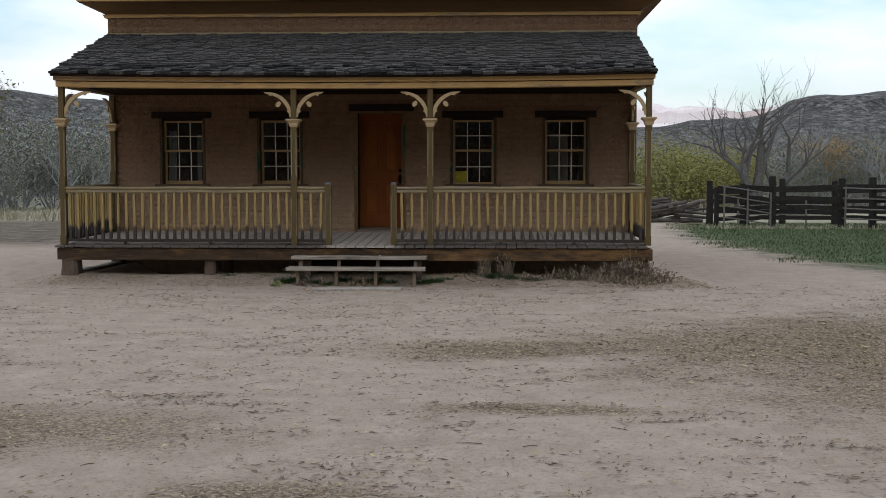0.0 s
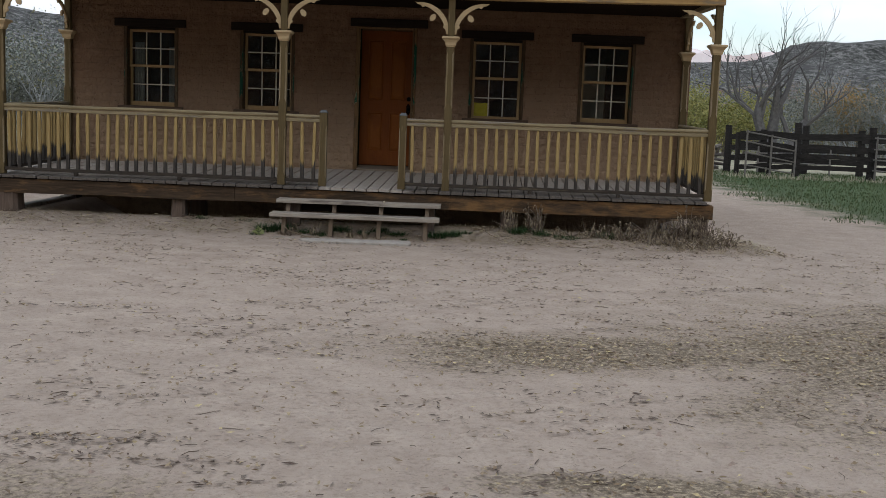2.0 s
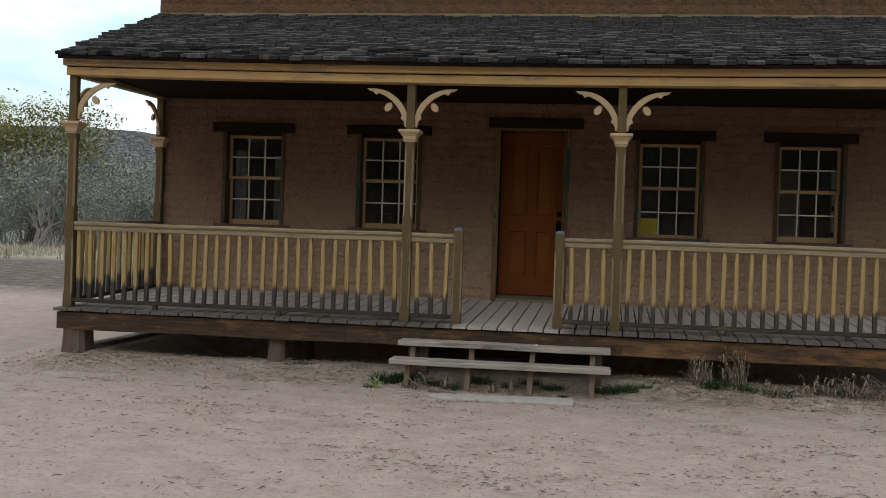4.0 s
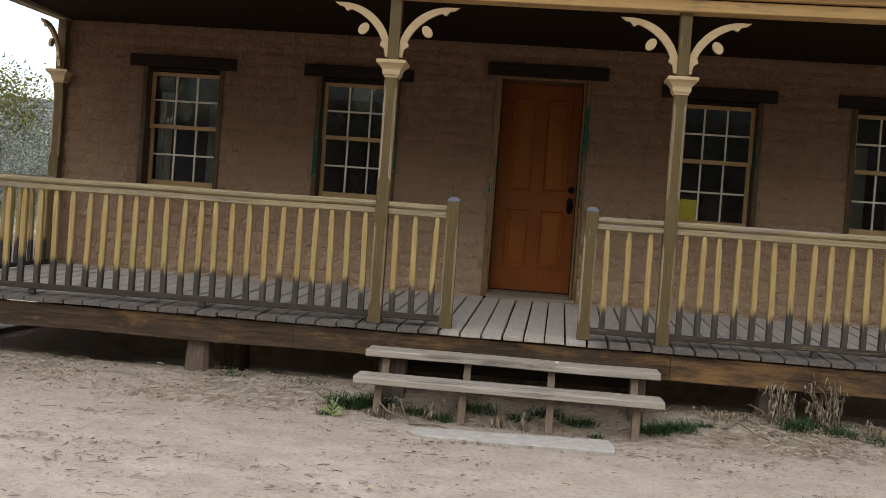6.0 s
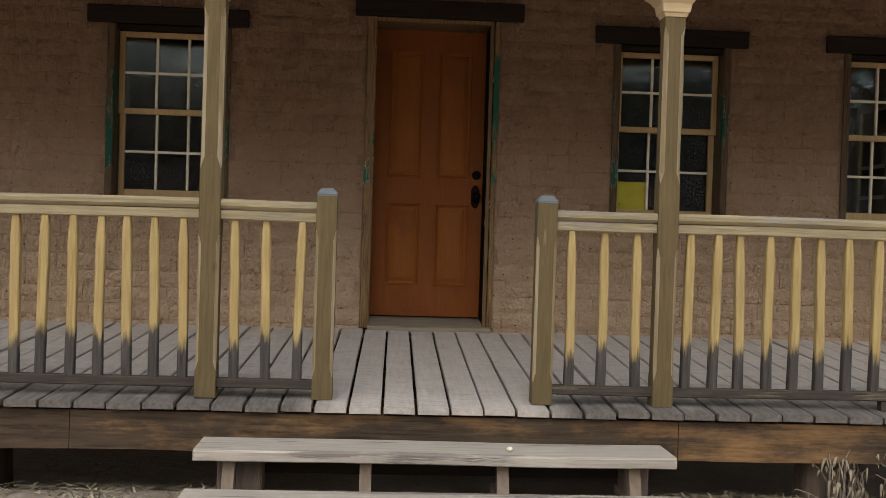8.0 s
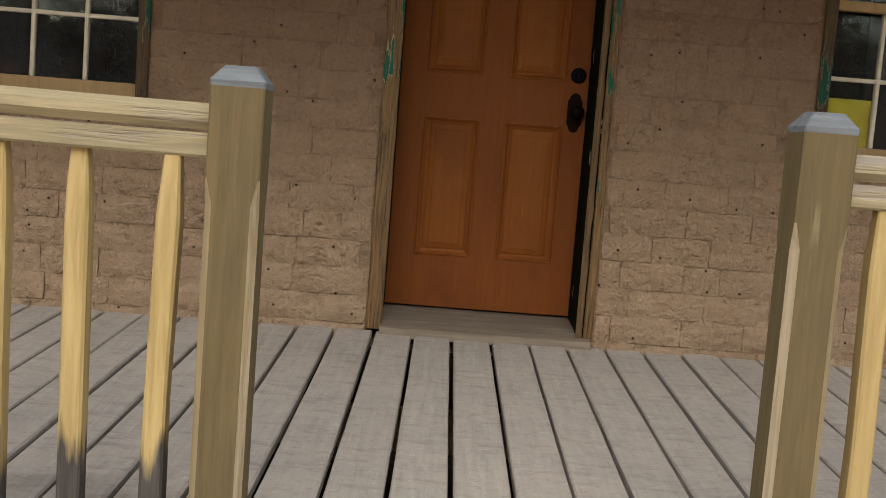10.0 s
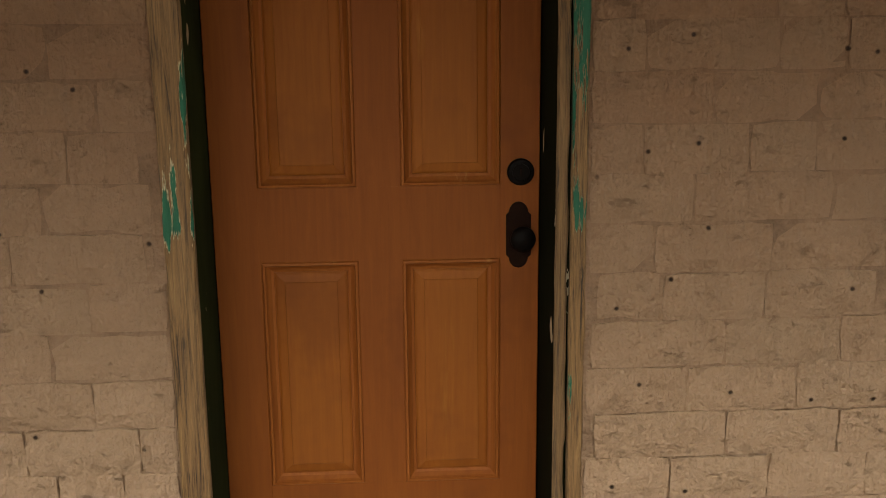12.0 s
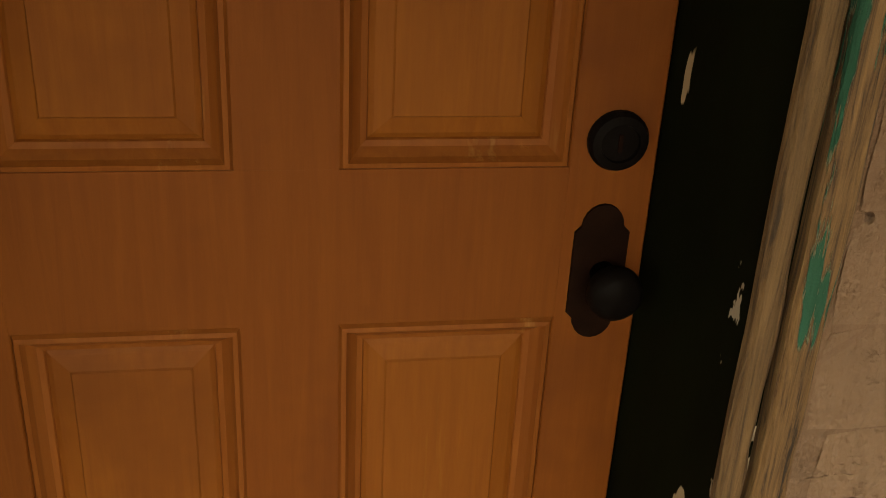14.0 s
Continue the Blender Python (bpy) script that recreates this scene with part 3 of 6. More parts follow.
# ---- building blocks ----
class Geo:
    """Vertices and faces of one mesh."""

    def __init__(self):
        self.v, self.f, self.mi = [], [], []

    def add(self, verts, faces, mi=0):
        o = len(self.v)
        self.v += [tuple(p) for p in verts]
        self.f += [tuple(i + o for i in f) for f in faces]
        self.mi += [mi] * len(faces)
        return self

    def box(self, x0, x1, y0, y1, z0, z1, ch=0.0, mi=0):
        """A box, with chamfered edges where ch is given."""
        if ch <= 0:
            v = [(x, y, z) for x in (x0, x1) for y in (y0, y1) for z in (z0, z1)]
            return self.add(v, [(0, 1, 3, 2), (4, 6, 7, 5), (0, 4, 5, 1), (2, 3, 7, 6), (0, 2, 6, 4), (1, 5, 7, 3)], mi)
        lo, hi = (x0, y0, z0), (x1, y1, z1)
        v, idx = [], {}
        for c in ((a, b, d) for a in (0, 1) for b in (0, 1) for d in (0, 1)):
            for k in range(3):
                q = [(hi[i] if c[i] else lo[i]) if i == k else (hi[i] - ch if c[i] else lo[i] + ch) for i in range(3)]
                idx[c, k] = len(v)
                v.append(q)
        f = []
        for k in range(3):
            a, b = [i for i in range(3) if i != k]
            for s in (0, 1):
                ring = []
                for (p, q) in ((0, 0), (1, 0), (1, 1), (0, 1)):
                    c = [0, 0, 0]
                    c[k], c[a], c[b] = s, p, q
                    ring.append(idx[tuple(c), k])
                flip = (k == 1) ^ (s == 0)
                f.append(tuple(reversed(ring)) if flip else tuple(ring))
        for k in range(3):
            a, b = [i for i in range(3) if i != k]
            for p in (0, 1):
                for q in (0, 1):
                    c0, c1 = [0, 0, 0], [0, 0, 0]
                    c0[a], c0[b], c1[a], c1[b], c1[k] = p, q, p, q, 1
                    c0, c1 = tuple(c0), tuple(c1)
                    ring = [idx[c0, a], idx[c1, a], idx[c1, b], idx[c0, b]]
                    f.append(tuple(ring) if (p == q) ^ (k == 1) else tuple(reversed(ring)))
        for c in ((a, b, d) for a in (0, 1) for b in (0, 1) for d in (0, 1)):
            ring = [idx[c, 0], idx[c, 1], idx[c, 2]]
            f.append(tuple(ring) if sum(c) % 2 else tuple(reversed(ring)))
        return self.add(v, f, mi)

    def rings(self, rows, cap=True, mis=None):
        """Skin a list of equal rings of points; mis gives each side its material."""
        n = len(rows[0])
        v = [p for r in rows for p in r]
        o = len(self.v)
        self.v += [tuple(p) for p in v]
        for j in range(len(rows) - 1):
            for i in range(n):
                k = (i + 1) % n
                self.f.append((o + j * n + i, o + j * n + k, o + (j + 1) * n + k, o + (j + 1) * n + i))
                self.mi.append(mis(j, i) if mis else 0)
        if cap:
            self.f += [tuple(o + i for i in reversed(range(n))), tuple(o + (len(rows) - 1) * n + i for i in range(n))]
            self.mi += [0, 0]
        return self

    def tube(self, pts, radii, sides=5, cap=True):
        rows = []
        for i, p in enumerate(pts):
            d = Vector(pts[min(i + 1, len(pts) - 1)]) - Vector(pts[max(i - 1, 0)])
            d = d.normalized() if d.length > 1e-9 else Vector((0, 0, 1))
            a = d.cross(Vector((0.31, 0.95, 0.02)) if abs(d.z) > 0.7 else Vector((0, 0, 1))).normalized()
            b = d.cross(a)
            rows.append([Vector(p) + radii[i] * (math.cos(2 * math.pi * k / sides) * a + math.sin(2 * math.pi * k / sides) * b) for k in range(sides)])
        return self.rings(rows, cap)

    def extrude(self, outline, y0, y1, mi=0):
        """An outline in x and z made thick along y."""
        n = len(outline)
        v = [(x, y0, z) for x, z in outline] + [(x, y1, z) for x, z in outline]
        f = [tuple(range(n)), tuple(reversed(range(n, 2 * n)))] + [(i, i + n, (i + 1) % n + n, (i + 1) % n) for i in range(n)]
        return self.add(v, f, mi)

    def mesh(self, name, mats, origin=(0, 0, 0), smooth=False):
        me = bpy.data.meshes.new(name)
        ox, oy, oz = origin
        me.from_pydata([(x - ox, y - oy, z - oz) for x, y, z in self.v], [], self.f)
        for m in mats if isinstance(mats, (list, tuple)) else [mats]:
            me.materials.append(m)
        if any(self.mi):
            me.polygons.foreach_set("material_index", self.mi)
        if smooth:
            me.polygons.foreach_set("use_smooth", [True] * len(me.polygons))
        me.update()
        return me


ORIGIN = {}


def structure(name, geo, mats, label, category, smooth=False):
    """A piece of the setting as one mesh, at the world's origin."""
    ob = new(name, geo.mesh(name, mats, smooth=smooth))
    ORIGIN[ob] = (0, 0, 0)
    return tagged(ob, label, category, kind="structure")


def thing(name, at, label, category, group="", kind=""):
    """An empty at a thing's base, to hold its parts."""
    ob = new(name)
    ob.location = at
    ob.empty_display_size = 0.1
    ORIGIN[ob] = tuple(at)
    return tagged(ob, label, category, group, kind)


def part(name, geo, mats, parent, label="", smooth=False):
    """One mesh under a thing or under a part, from world coordinates."""
    ob = new(name, geo.mesh(name, mats, ORIGIN[parent], smooth))
    ob.parent = parent
    ORIGIN[ob] = ORIGIN[parent]
    return tagged(ob, label)


def piece(name, me, parent, m):
    """A piece that shares its mesh with others like it."""
    ob = new(name, me)
    ob.parent = parent
    o = ORIGIN[parent]
    ob.matrix_basis = Matrix.Translation((-o[0], -o[1], -o[2])) @ m
    return ob


def solo(name, geo, mats, at, label, category, group="", kind="", smooth=False):
    """A thing that is one mesh."""
    ob = new(name, geo.mesh(name, mats, at, smooth))
    ob.location = at
    ORIGIN[ob] = tuple(at)
    return tagged(ob, label, category, group, kind)


R = random.Random(7)


# ---- the plan ----
XL, XR = -4.62, 4.29            # the house's front corners
PX0, PX1 = -4.62, 4.23          # the porch's ends
POST_Y = -2.195
POSTS = (-4.55, -1.062, 0.962, 4.16)
NEWELS = (-0.555, 0.419)
WINDOWS = (-3.37, -1.70, 1.57, 3.12)
WIN_HALF, WIN_Z0, WIN_Z1 = 0.39, 1.445, 2.56     # rough opening in the adobe
DOOR_X, DOOR_HALF, DOOR_Z1 = -0.009, 0.40, 2.67
DEPTH = 6.4                     # the house from front to back
THICK = 0.40


def deck_z(y):
    return 0.645 + 0.05 * y


def sag(x):
    return 0.038 * (x / 4.4) ** 2


def ground_z(x, y):
    """The trodden yard, a low bank under the porch, a gentle roll further off."""
    z = -0.035 + 0.012 * noise.noise((x * 0.7, y * 0.7, 0.3)) + 0.006 * noise.noise((x * 2.9, y * 2.9, 1.7))
    if -5.5 < x < 5.2:
        side = min(1, (x + 5.5) / 0.9, (5.2 - x) / 0.9)
        z += max(0, side) * 0.13 * max(0.0, min(1.0, (y + 3.0) / 0.85))
        if -4.15 < x < 4.1 and -2.12 < y < 0.3:      # hollow behind the bank, under the floor
            z -= 0.26 * min(1.0, (x + 4.15) / 0.5, (4.1 - x) / 0.5, (y + 2.12) / 0.45)
    if -22 < x < -5 and -1 < y < 12:
        k = min(1, (-5 - x) / 1.5, (x + 22) / 4, (y + 1) / 2, (12 - y) / 3)
        z += k * 0.10 * max(0, noise.noise((x * 0.35, y * 1.1, 8.0)) - 0.05)
    r = math.hypot(x, y)
    if r > 12:
        k = min(1, (r - 12) / 20)
        z += k * 0.22 * noise.noise((x * 0.06, y * 0.06, 5.1))
    return z


# ---- ground ----
def ground_lines(dense, centre, lo, hi):
    out, p, s = [centre], centre, dense
    while p < hi:
        p += s
        s = dense if p < centre + 9 else s * 1.16
        out.append(min(p, hi))
    p, s = centre, dense
    while p > lo:
        p -= s
        s = dense if p > centre - 9 else s * 1.16
        out.append(max(p, lo))
    return sorted(set(out))


gx, gy = ground_lines(0.13, 0.0, -3000, 3000), ground_lines(0.13, -8.0, -3000, 3000)
g = Geo()
g.v = [(x, y, ground_z(x, y)) for y in gy for x in gx]
nx = len(gx)
g.f = [(j * nx + i, j * nx + i + 1, (j + 1) * nx + i + 1, (j + 1) * nx + i) for j in range(len(gy) - 1) for i in range(nx - 1)]
g.mi = [0] * len(g.f)
structure("ground", g, M_GROUND, "dry pink-tan dirt yard with leaf litter patches and grass", "ground", smooth=True)

# ---- house walls ----
openings = [(x - WIN_HALF, x + WIN_HALF, WIN_Z0, WIN_Z1) for x in WINDOWS] + [(-0.441, 0.425, 0.60, DOOR_Z1)]
g = Geo()
xs = sorted({XL, XR, *[o[0] for o in openings], *[o[1] for o in openings]})
for a, b in zip(xs, xs[1:]):
    here = [o for o in openings if o[0] - 1e-6 <= a and b <= o[1] + 1e-6]
    spans = [(-0.3, 4.34)] if not here else [(-0.3, here[0][2]), (here[0][3], 4.34)]
    for z0, z1 in spans:
        g.box(a, b, 0.0, THICK, z0, z1)
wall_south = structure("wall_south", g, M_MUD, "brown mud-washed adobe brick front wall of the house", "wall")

structure("wall_west", Geo().box(XL, XL + THICK, THICK, DEPTH, -0.3, 4.34), M_MUD, "brown mud-washed adobe side wall", "wall")
g = Geo()
EW = (1.75, 2.65, 1.45, 2.55)    # the window in the east wall: y from, to, z from, to
g.box(XR - THICK, XR, THICK, EW[0], -0.3, 4.34).box(XR - THICK, XR, EW[1], DEPTH, -0.3, 4.34)
g.box(XR - THICK, XR, EW[0], EW[1], -0.3, EW[2]).box(XR - THICK, XR, EW[0], EW[1], EW[3], 4.34)
structure("wall_east", g, M_MUD, "brown mud-washed adobe side wall with one window", "wall")
structure("wall_north", Geo().box(XL, XR, DEPTH, DEPTH + THICK, -0.3, 4.34), M_MUD, "brown mud-washed adobe back wall", "wall")
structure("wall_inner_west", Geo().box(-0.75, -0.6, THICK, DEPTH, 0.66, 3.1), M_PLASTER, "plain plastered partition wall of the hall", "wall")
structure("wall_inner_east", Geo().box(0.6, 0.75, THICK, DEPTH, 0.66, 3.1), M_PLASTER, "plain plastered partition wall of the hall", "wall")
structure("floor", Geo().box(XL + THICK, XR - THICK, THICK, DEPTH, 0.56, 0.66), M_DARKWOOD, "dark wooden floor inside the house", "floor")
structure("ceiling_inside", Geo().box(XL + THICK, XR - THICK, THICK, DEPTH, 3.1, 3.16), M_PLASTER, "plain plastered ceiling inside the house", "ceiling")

# cornice that runs round the eaves, and the main roof
def sweep_round(profile, x0, x1, y0, y1):
    g = Geo()
    rows = [[(sx, sy, z) for sx, sy in ((x0 - d, y0 - d), (x1 + d, y0 - d), (x1 + d, y1 + d), (x0 - d, y1 + d))] for d, z in profile]
    return g.rings(rows, cap=False)


house_box = (XL, XR, 0.0, DEPTH + THICK)
structure("trim_bed_mould", sweep_round([(0.0, 4.25), (0.045, 4.25), (0.05, 4.275), (0.07, 4.30), (0.0, 4.31)], *house_box), M_TRIM, "thin tan painted moulding under the eaves", "trim")
structure("trim_soffit", sweep_round([(0.0, 4.30), (0.04, 4.31), (0.10, 4.355), (0.17, 4.395), (0.25, 4.435), (0.36, 4.455), (0.0, 4.47)], *house_box), M_SOFFIT, "dark brown coved board soffit under the eaves", "trim")
structure("trim_fascia", sweep_round([(0.0, 4.475), (0.37, 4.465), (0.385, 4.475), (0.385, 4.60), (0.42, 4.62), (0.42, 4.70), (0.0, 4.74)], *house_box), M_TRIM, "yellow-tan painted eaves fascia board", "trim")
g = Geo()
ry = (DEPTH + THICK) / 2
for s, ye in ((-1, -0.5), (1, DEPTH + THICK + 0.5)):
    a = [(XL - 0.5, ye, 4.70), (XR + 0.5, ye, 4.70), (XR + 0.5, ry, 7.3), (XL - 0.5, ry, 7.3)]
    b = [(x, y, z + 0.07) for x, y, z in a]
    g.add(a + b, [(0, 1, 2, 3), (7, 6, 5, 4), (0, 4, 5, 1), (1, 5, 6, 2), (2, 6, 7, 3), (3, 7, 4, 0)])
structure("main_roof", g, M_SHINGLE, "dark weathered shingle roof of the house", "roof")
g = Geo()
for x0, x1 in ((XL, XL + THICK), (XR - THICK, XR)):
    g.extrude([(0.05, 4.5), (DEPTH + THICK - 0.05, 4.5), (ry, 7.2)], x0, x1)
g.v = [(y, x, z) for x, y, z in g.v]
structure("wall_gables", g, M_MUD, "adobe gable ends under the main roof", "wall")

# ---- porch roof ----
RY0, RZ0, RY1, RZ1 = -2.42, 3.02, 0.0, 3.95
SLOPE = math.atan2(RZ1 - RZ0, RY1 - RY0)
ROOF_LEN = math.hypot(RY1 - RY0, RZ1 - RZ0)
g = Geo()
rows = []
for i in range(13):
    x = PX0 - 0.01 + (PX1 - PX0 + 0.02) * i / 12
    s = sag(x)
    rows.append([(x, RY0, RZ0 + s), (x, RY1, RZ1), (x, RY1, RZ1 - 0.035), (x, RY0 + 0.012, RZ0 - 0.035 + s)])
g.rings(rows)
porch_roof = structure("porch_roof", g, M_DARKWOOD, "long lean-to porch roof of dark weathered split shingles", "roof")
structure("ceiling", Geo().box(PX0 + 0.12, PX1 - 0.12, -2.14, 0.0, 2.955, 2.975), M_CEIL, "brown board ceiling of the porch, darkened for its shade", "ceiling")
g = Geo()
for x0, x1 in ((PX0 + 0.02, PX0 + 0.05), (PX1 - 0.05, PX1 - 0.02)):
    g.extrude([(-2.2, 3.0), (0.0, 3.0), (0.0, 3.905), (-2.2, 3.06)], x0, x1)
g.v = [(y, x, z) for x, y, z in g.v]
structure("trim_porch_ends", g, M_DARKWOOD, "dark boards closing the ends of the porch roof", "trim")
g = Geo()
g.box(XL, XR - 0.02, -0.03, 0.0, 3.955, 3.995, 0.004)
structure("trim_flashing_board", g, M_RAIL, "grey board where porch roof meets the wall", "trim")


def long_board(x0, x1, y0, y1, z0, z1, n=14, mi=0, g=None):
    """A board along x that sags with the porch."""
    g = g or Geo()
    rows = []
    for i in range(n + 1):
        x = x0 + (x1 - x0) * i / n
        s = sag(x)
        c = 0.005
        rows.append([(x, y0, z0 + c + s), (x, y0 + c, z0 + s), (x, y1 - c, z0 + s), (x, y1, z0 + c + s), (x, y1, z1 - c + s), (x, y1 - c, z1 + s), (x, y0 + c, z1 + s), (x, y0, z1 - c + s)])
    return g.rings(rows)


porch_beam = thing("porch_beam", (0, POST_Y, 2.84), "tan painted double porch beam resting on the posts", "beam")
part("lower_beam", long_board(PX0 + 0.02, PX1 - 0.02, -2.285, -2.13, 2.842, 2.922), M_TRIM, porch_beam)
part("upper_fascia", long_board(PX0, -1.9, -2.325, -2.13, 2.932, 3.002), M_TRIM, porch_beam)
part("upper_fascia", long_board(-1.897, 1.3, -2.325, -2.13, 2.932, 3.002), M_TRIM, porch_beam)
part("upper_fascia", long_board(1.303, PX1, -2.325, -2.13, 2.932, 3.002), M_TRIM, porch_beam)
# dark-coloured strip drawn in for the shadow line between the boards
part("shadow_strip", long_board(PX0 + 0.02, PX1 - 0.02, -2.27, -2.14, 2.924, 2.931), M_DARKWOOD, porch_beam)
for x0, x1 in ((PX0 + 0.02, PX0 + 0.13), (PX1 - 0.13, PX1 - 0.02)):
    g = Geo()
    g.rings([[(x0, y, z), (x1, y, z), (x1, y, z + h), (x0, y, z + h)] for y, z, h in ((-2.128, 2.88, 0.13), (0.0, 2.94, 0.08))])
    part("side_beam", g, M_RAIL_Y, porch_beam)


# ---- posts with capitals and scroll brackets ----
def square_ring(x, y, z, h, c):
    return [(x - h + c, y - h, z), (x + h - c, y - h, z), (x + h, y - h + c, z), (x + h, y + h - c, z),
            (x + h - c, y + h, z), (x - h + c, y + h, z), (x - h, y + h - c, z), (x - h, y - h + c, z)]


def shaft(x, y, levels):
    g = Geo()
    rows = [square_ring(x, y, z, h, c) for z, h, c in levels]
    wide = [max(levels[j][2], levels[j + 1][2]) > 0.01 for j in range(len(levels) - 1)]
    return g.rings(rows, True, lambda j, i: 1 if (i % 2 == 1 and wide[j]) else 0)


def bracket_outline():
    """A quarter-curve band with cusps and one hanging leaf, from the post up to the beam."""
    up, down = [], []
    for i in range(19):
        t = i / 18
        a = t * math.pi / 2
        cx, cz = 0.37 * (1 - math.cos(a)), 0.36 * math.sin(a)
        nxx, nz = math.cos(a), -math.sin(a)
        w = 0.010 + 0.022 * math.sin(math.pi * min(1, 0.12 + 0.85 * t)) ** 0.8
        inner = w + (0.024 if i in (3, 16) else 0.0)
        up.append((cx - nxx * w * 0.75, cz - nz * w * 0.75))
        down.append((cx + nxx * inner, cz + nz * inner))
    return up + [(0.405, 0.372)] + down[::-1]


def bracket_geo(x, y, z, way, axis="x"):
    g = Geo()
    out = [(p * 1.0, q) for p, q in bracket_outline()]
    n = len(out)
    v = []
    for d in (-0.014, 0.014):
        for p, q in out:
            v.append((x + way * p, y + d, z + q) if axis == "x" else (x + d, y + way * p, z + q))
    f = []
    m = 19
    for o, rev in ((0, False), (n, True)):
        for i in range(m - 1):
            ring = [o + i, o + i + 1, o + n - 2 - i, o + n - 1 - i]
            f.append(tuple(reversed(ring)) if rev else tuple(ring))
        tip = [o + m - 1, o + m, o + m + 1]
        f.append(tuple(reversed(tip)) if rev else tuple(tip))
    for i in range(n):
        k = (i + 1) % n
        f.append((i, i + n, k + n, k))
    g.add(v, f)
    # the round leaf that hangs inside the curve
    lobe = []
    for i in range(14):
        a = i * math.tau / 14
        u, w = 0.047 * math.cos(a), 0.033 * math.sin(a)
        lobe.append((0.186 + u * 0.62 + w * 0.78, 0.192 - u * 0.78 + w * 0.62))
    v = [(x + way * p, y + d, z + q) if axis == "x" else (x + d, y + way * p, z + q) for d in (-0.012, 0.012) for p, q in lobe]
    return g.add(v, [tuple(range(14)), tuple(range(27, 13, -1))] + [(i, i + 14, (i + 1) % 14 + 14, (i + 1) % 14) for i in range(14)])


def capital_geo(x, y, z):
    g = Geo()
    levels = [(z - 0.115, 0.050, 0.004), (z - 0.100, 0.056, 0.004), (z - 0.095, 0.062, 0.004), (z - 0.06, 0.068, 0.004), (z - 0.035, 0.086, 0.004), (z - 0.022, 0.100, 0.004), (z - 0.018, 0.106, 0.003), (z, 0.106, 0.003), (z + 0.006, 0.10, 0.003)]
    return g.rings([square_ring(x, y, zz, h, c) for zz, h, c in levels])


def porch_post(x, y, base, top, cap, ways, label, half=0.046):
    p = thing("porch_post", (x, y, base), label, "porch post", "porch posts")
    s = top - base
    lv = [(base, half, 0.003), (base + 0.12, half, 0.003), (base + 0.16, half, 0.014), (base + 0.67, half, 0.014), (base + 0.71, half, 0.003), (base + 1.0, half, 0.003),
          (base + 1.05, half, 0.019), (cap - 0.20, half, 0.019), (cap - 0.16, half, 0.003), (cap - 0.10, half, 0.003)]
    part("shaft", shaft(x, y, lv), [M_POST, M_CHAMFER], p)
    part("capital", capital_geo(x, y, cap), M_SCROLL, p, "moulded pale capital")
    part("neck", shaft(x, y, [(cap + 0.003, half - 0.006, 0.003), (top, half - 0.006, 0.003)]), M_POST, p)
    for way, axis in ways:
        o = half - 0.004
        bx, by = (x + way * o, y) if axis == "x" else (x, y + way * o)
        part("bracket", bracket_geo(bx, by, cap + 0.035, way, axis), M_SCROLL, p, "pale sawn scroll bracket")
    return p


for x, ways in zip(POSTS, (((1, "x"), (1, "y")), ((-1, "x"), (1, "x")), ((-1, "x"), (1, "x")), ((-1, "x"), (1, "y")))):
    porch_post(x, POST_Y, deck_z(POST_Y), 2.844 + sag(x), 2.39 + sag(x) * 0.5, ways, "olive-tan square porch post with chamfered edges and scroll brackets")
for x in (-4.545, 4.21):
    porch_post(x, -0.052, deck_z(-0.05), 2.94, 2.46, ((-1, "y"),), "tan half post against the adobe wall with one bracket")

# ---- railings ----
g = Geo()
BH = 0.735
g.rings([square_ring(0, 0, z, h, c) for z, h, c in ((0, 0.015, 0.002), (0.02, 0.020, 0.004), (0.60, 0.020, 0.005), (0.66, 0.018, 0.004), (BH, 0.012, 0.002))])
BAL_A = g.mesh("baluster", M_BAL)
g = Geo()
g.rings([square_ring(dx, 0, z, h, c) for z, h, c, dx in ((0, 0.016, 0.002, 0), (0.02, 0.021, 0.004, 0), (0.3, 0.019, 0.004, 0.003), (0.61, 0.020, 0.005, 0), (0.67, 0.016, 0.004, 0), (BH, 0.012, 0.002, 0))])
BAL_B = g.mesh("baluster", M_BAL)


def rail_profile_x(x0, x1, y, z0, z1, hw, rnd, wav):
    g = Geo()
    n = max(2, int((x1 - x0) / 0.22))
    rows = []
    for i in range(n + 1):
        x = x0 + (x1 - x0) * i / n
        d = wav * noise.noise((x * 1.3, y, z0 * 3))
        rows.append([(x, y - hw, z0 + rnd + d), (x, y - hw + rnd, z0 + d), (x, y + hw - rnd, z0 + d), (x, y + hw, z0 + rnd + d),
                     (x, y + hw, z1 - rnd + d), (x, y + hw - rnd, z1 + d), (x, y - hw + rnd, z1 + d), (x, y - hw, z1 - rnd + d)])
    return g.rings(rows)


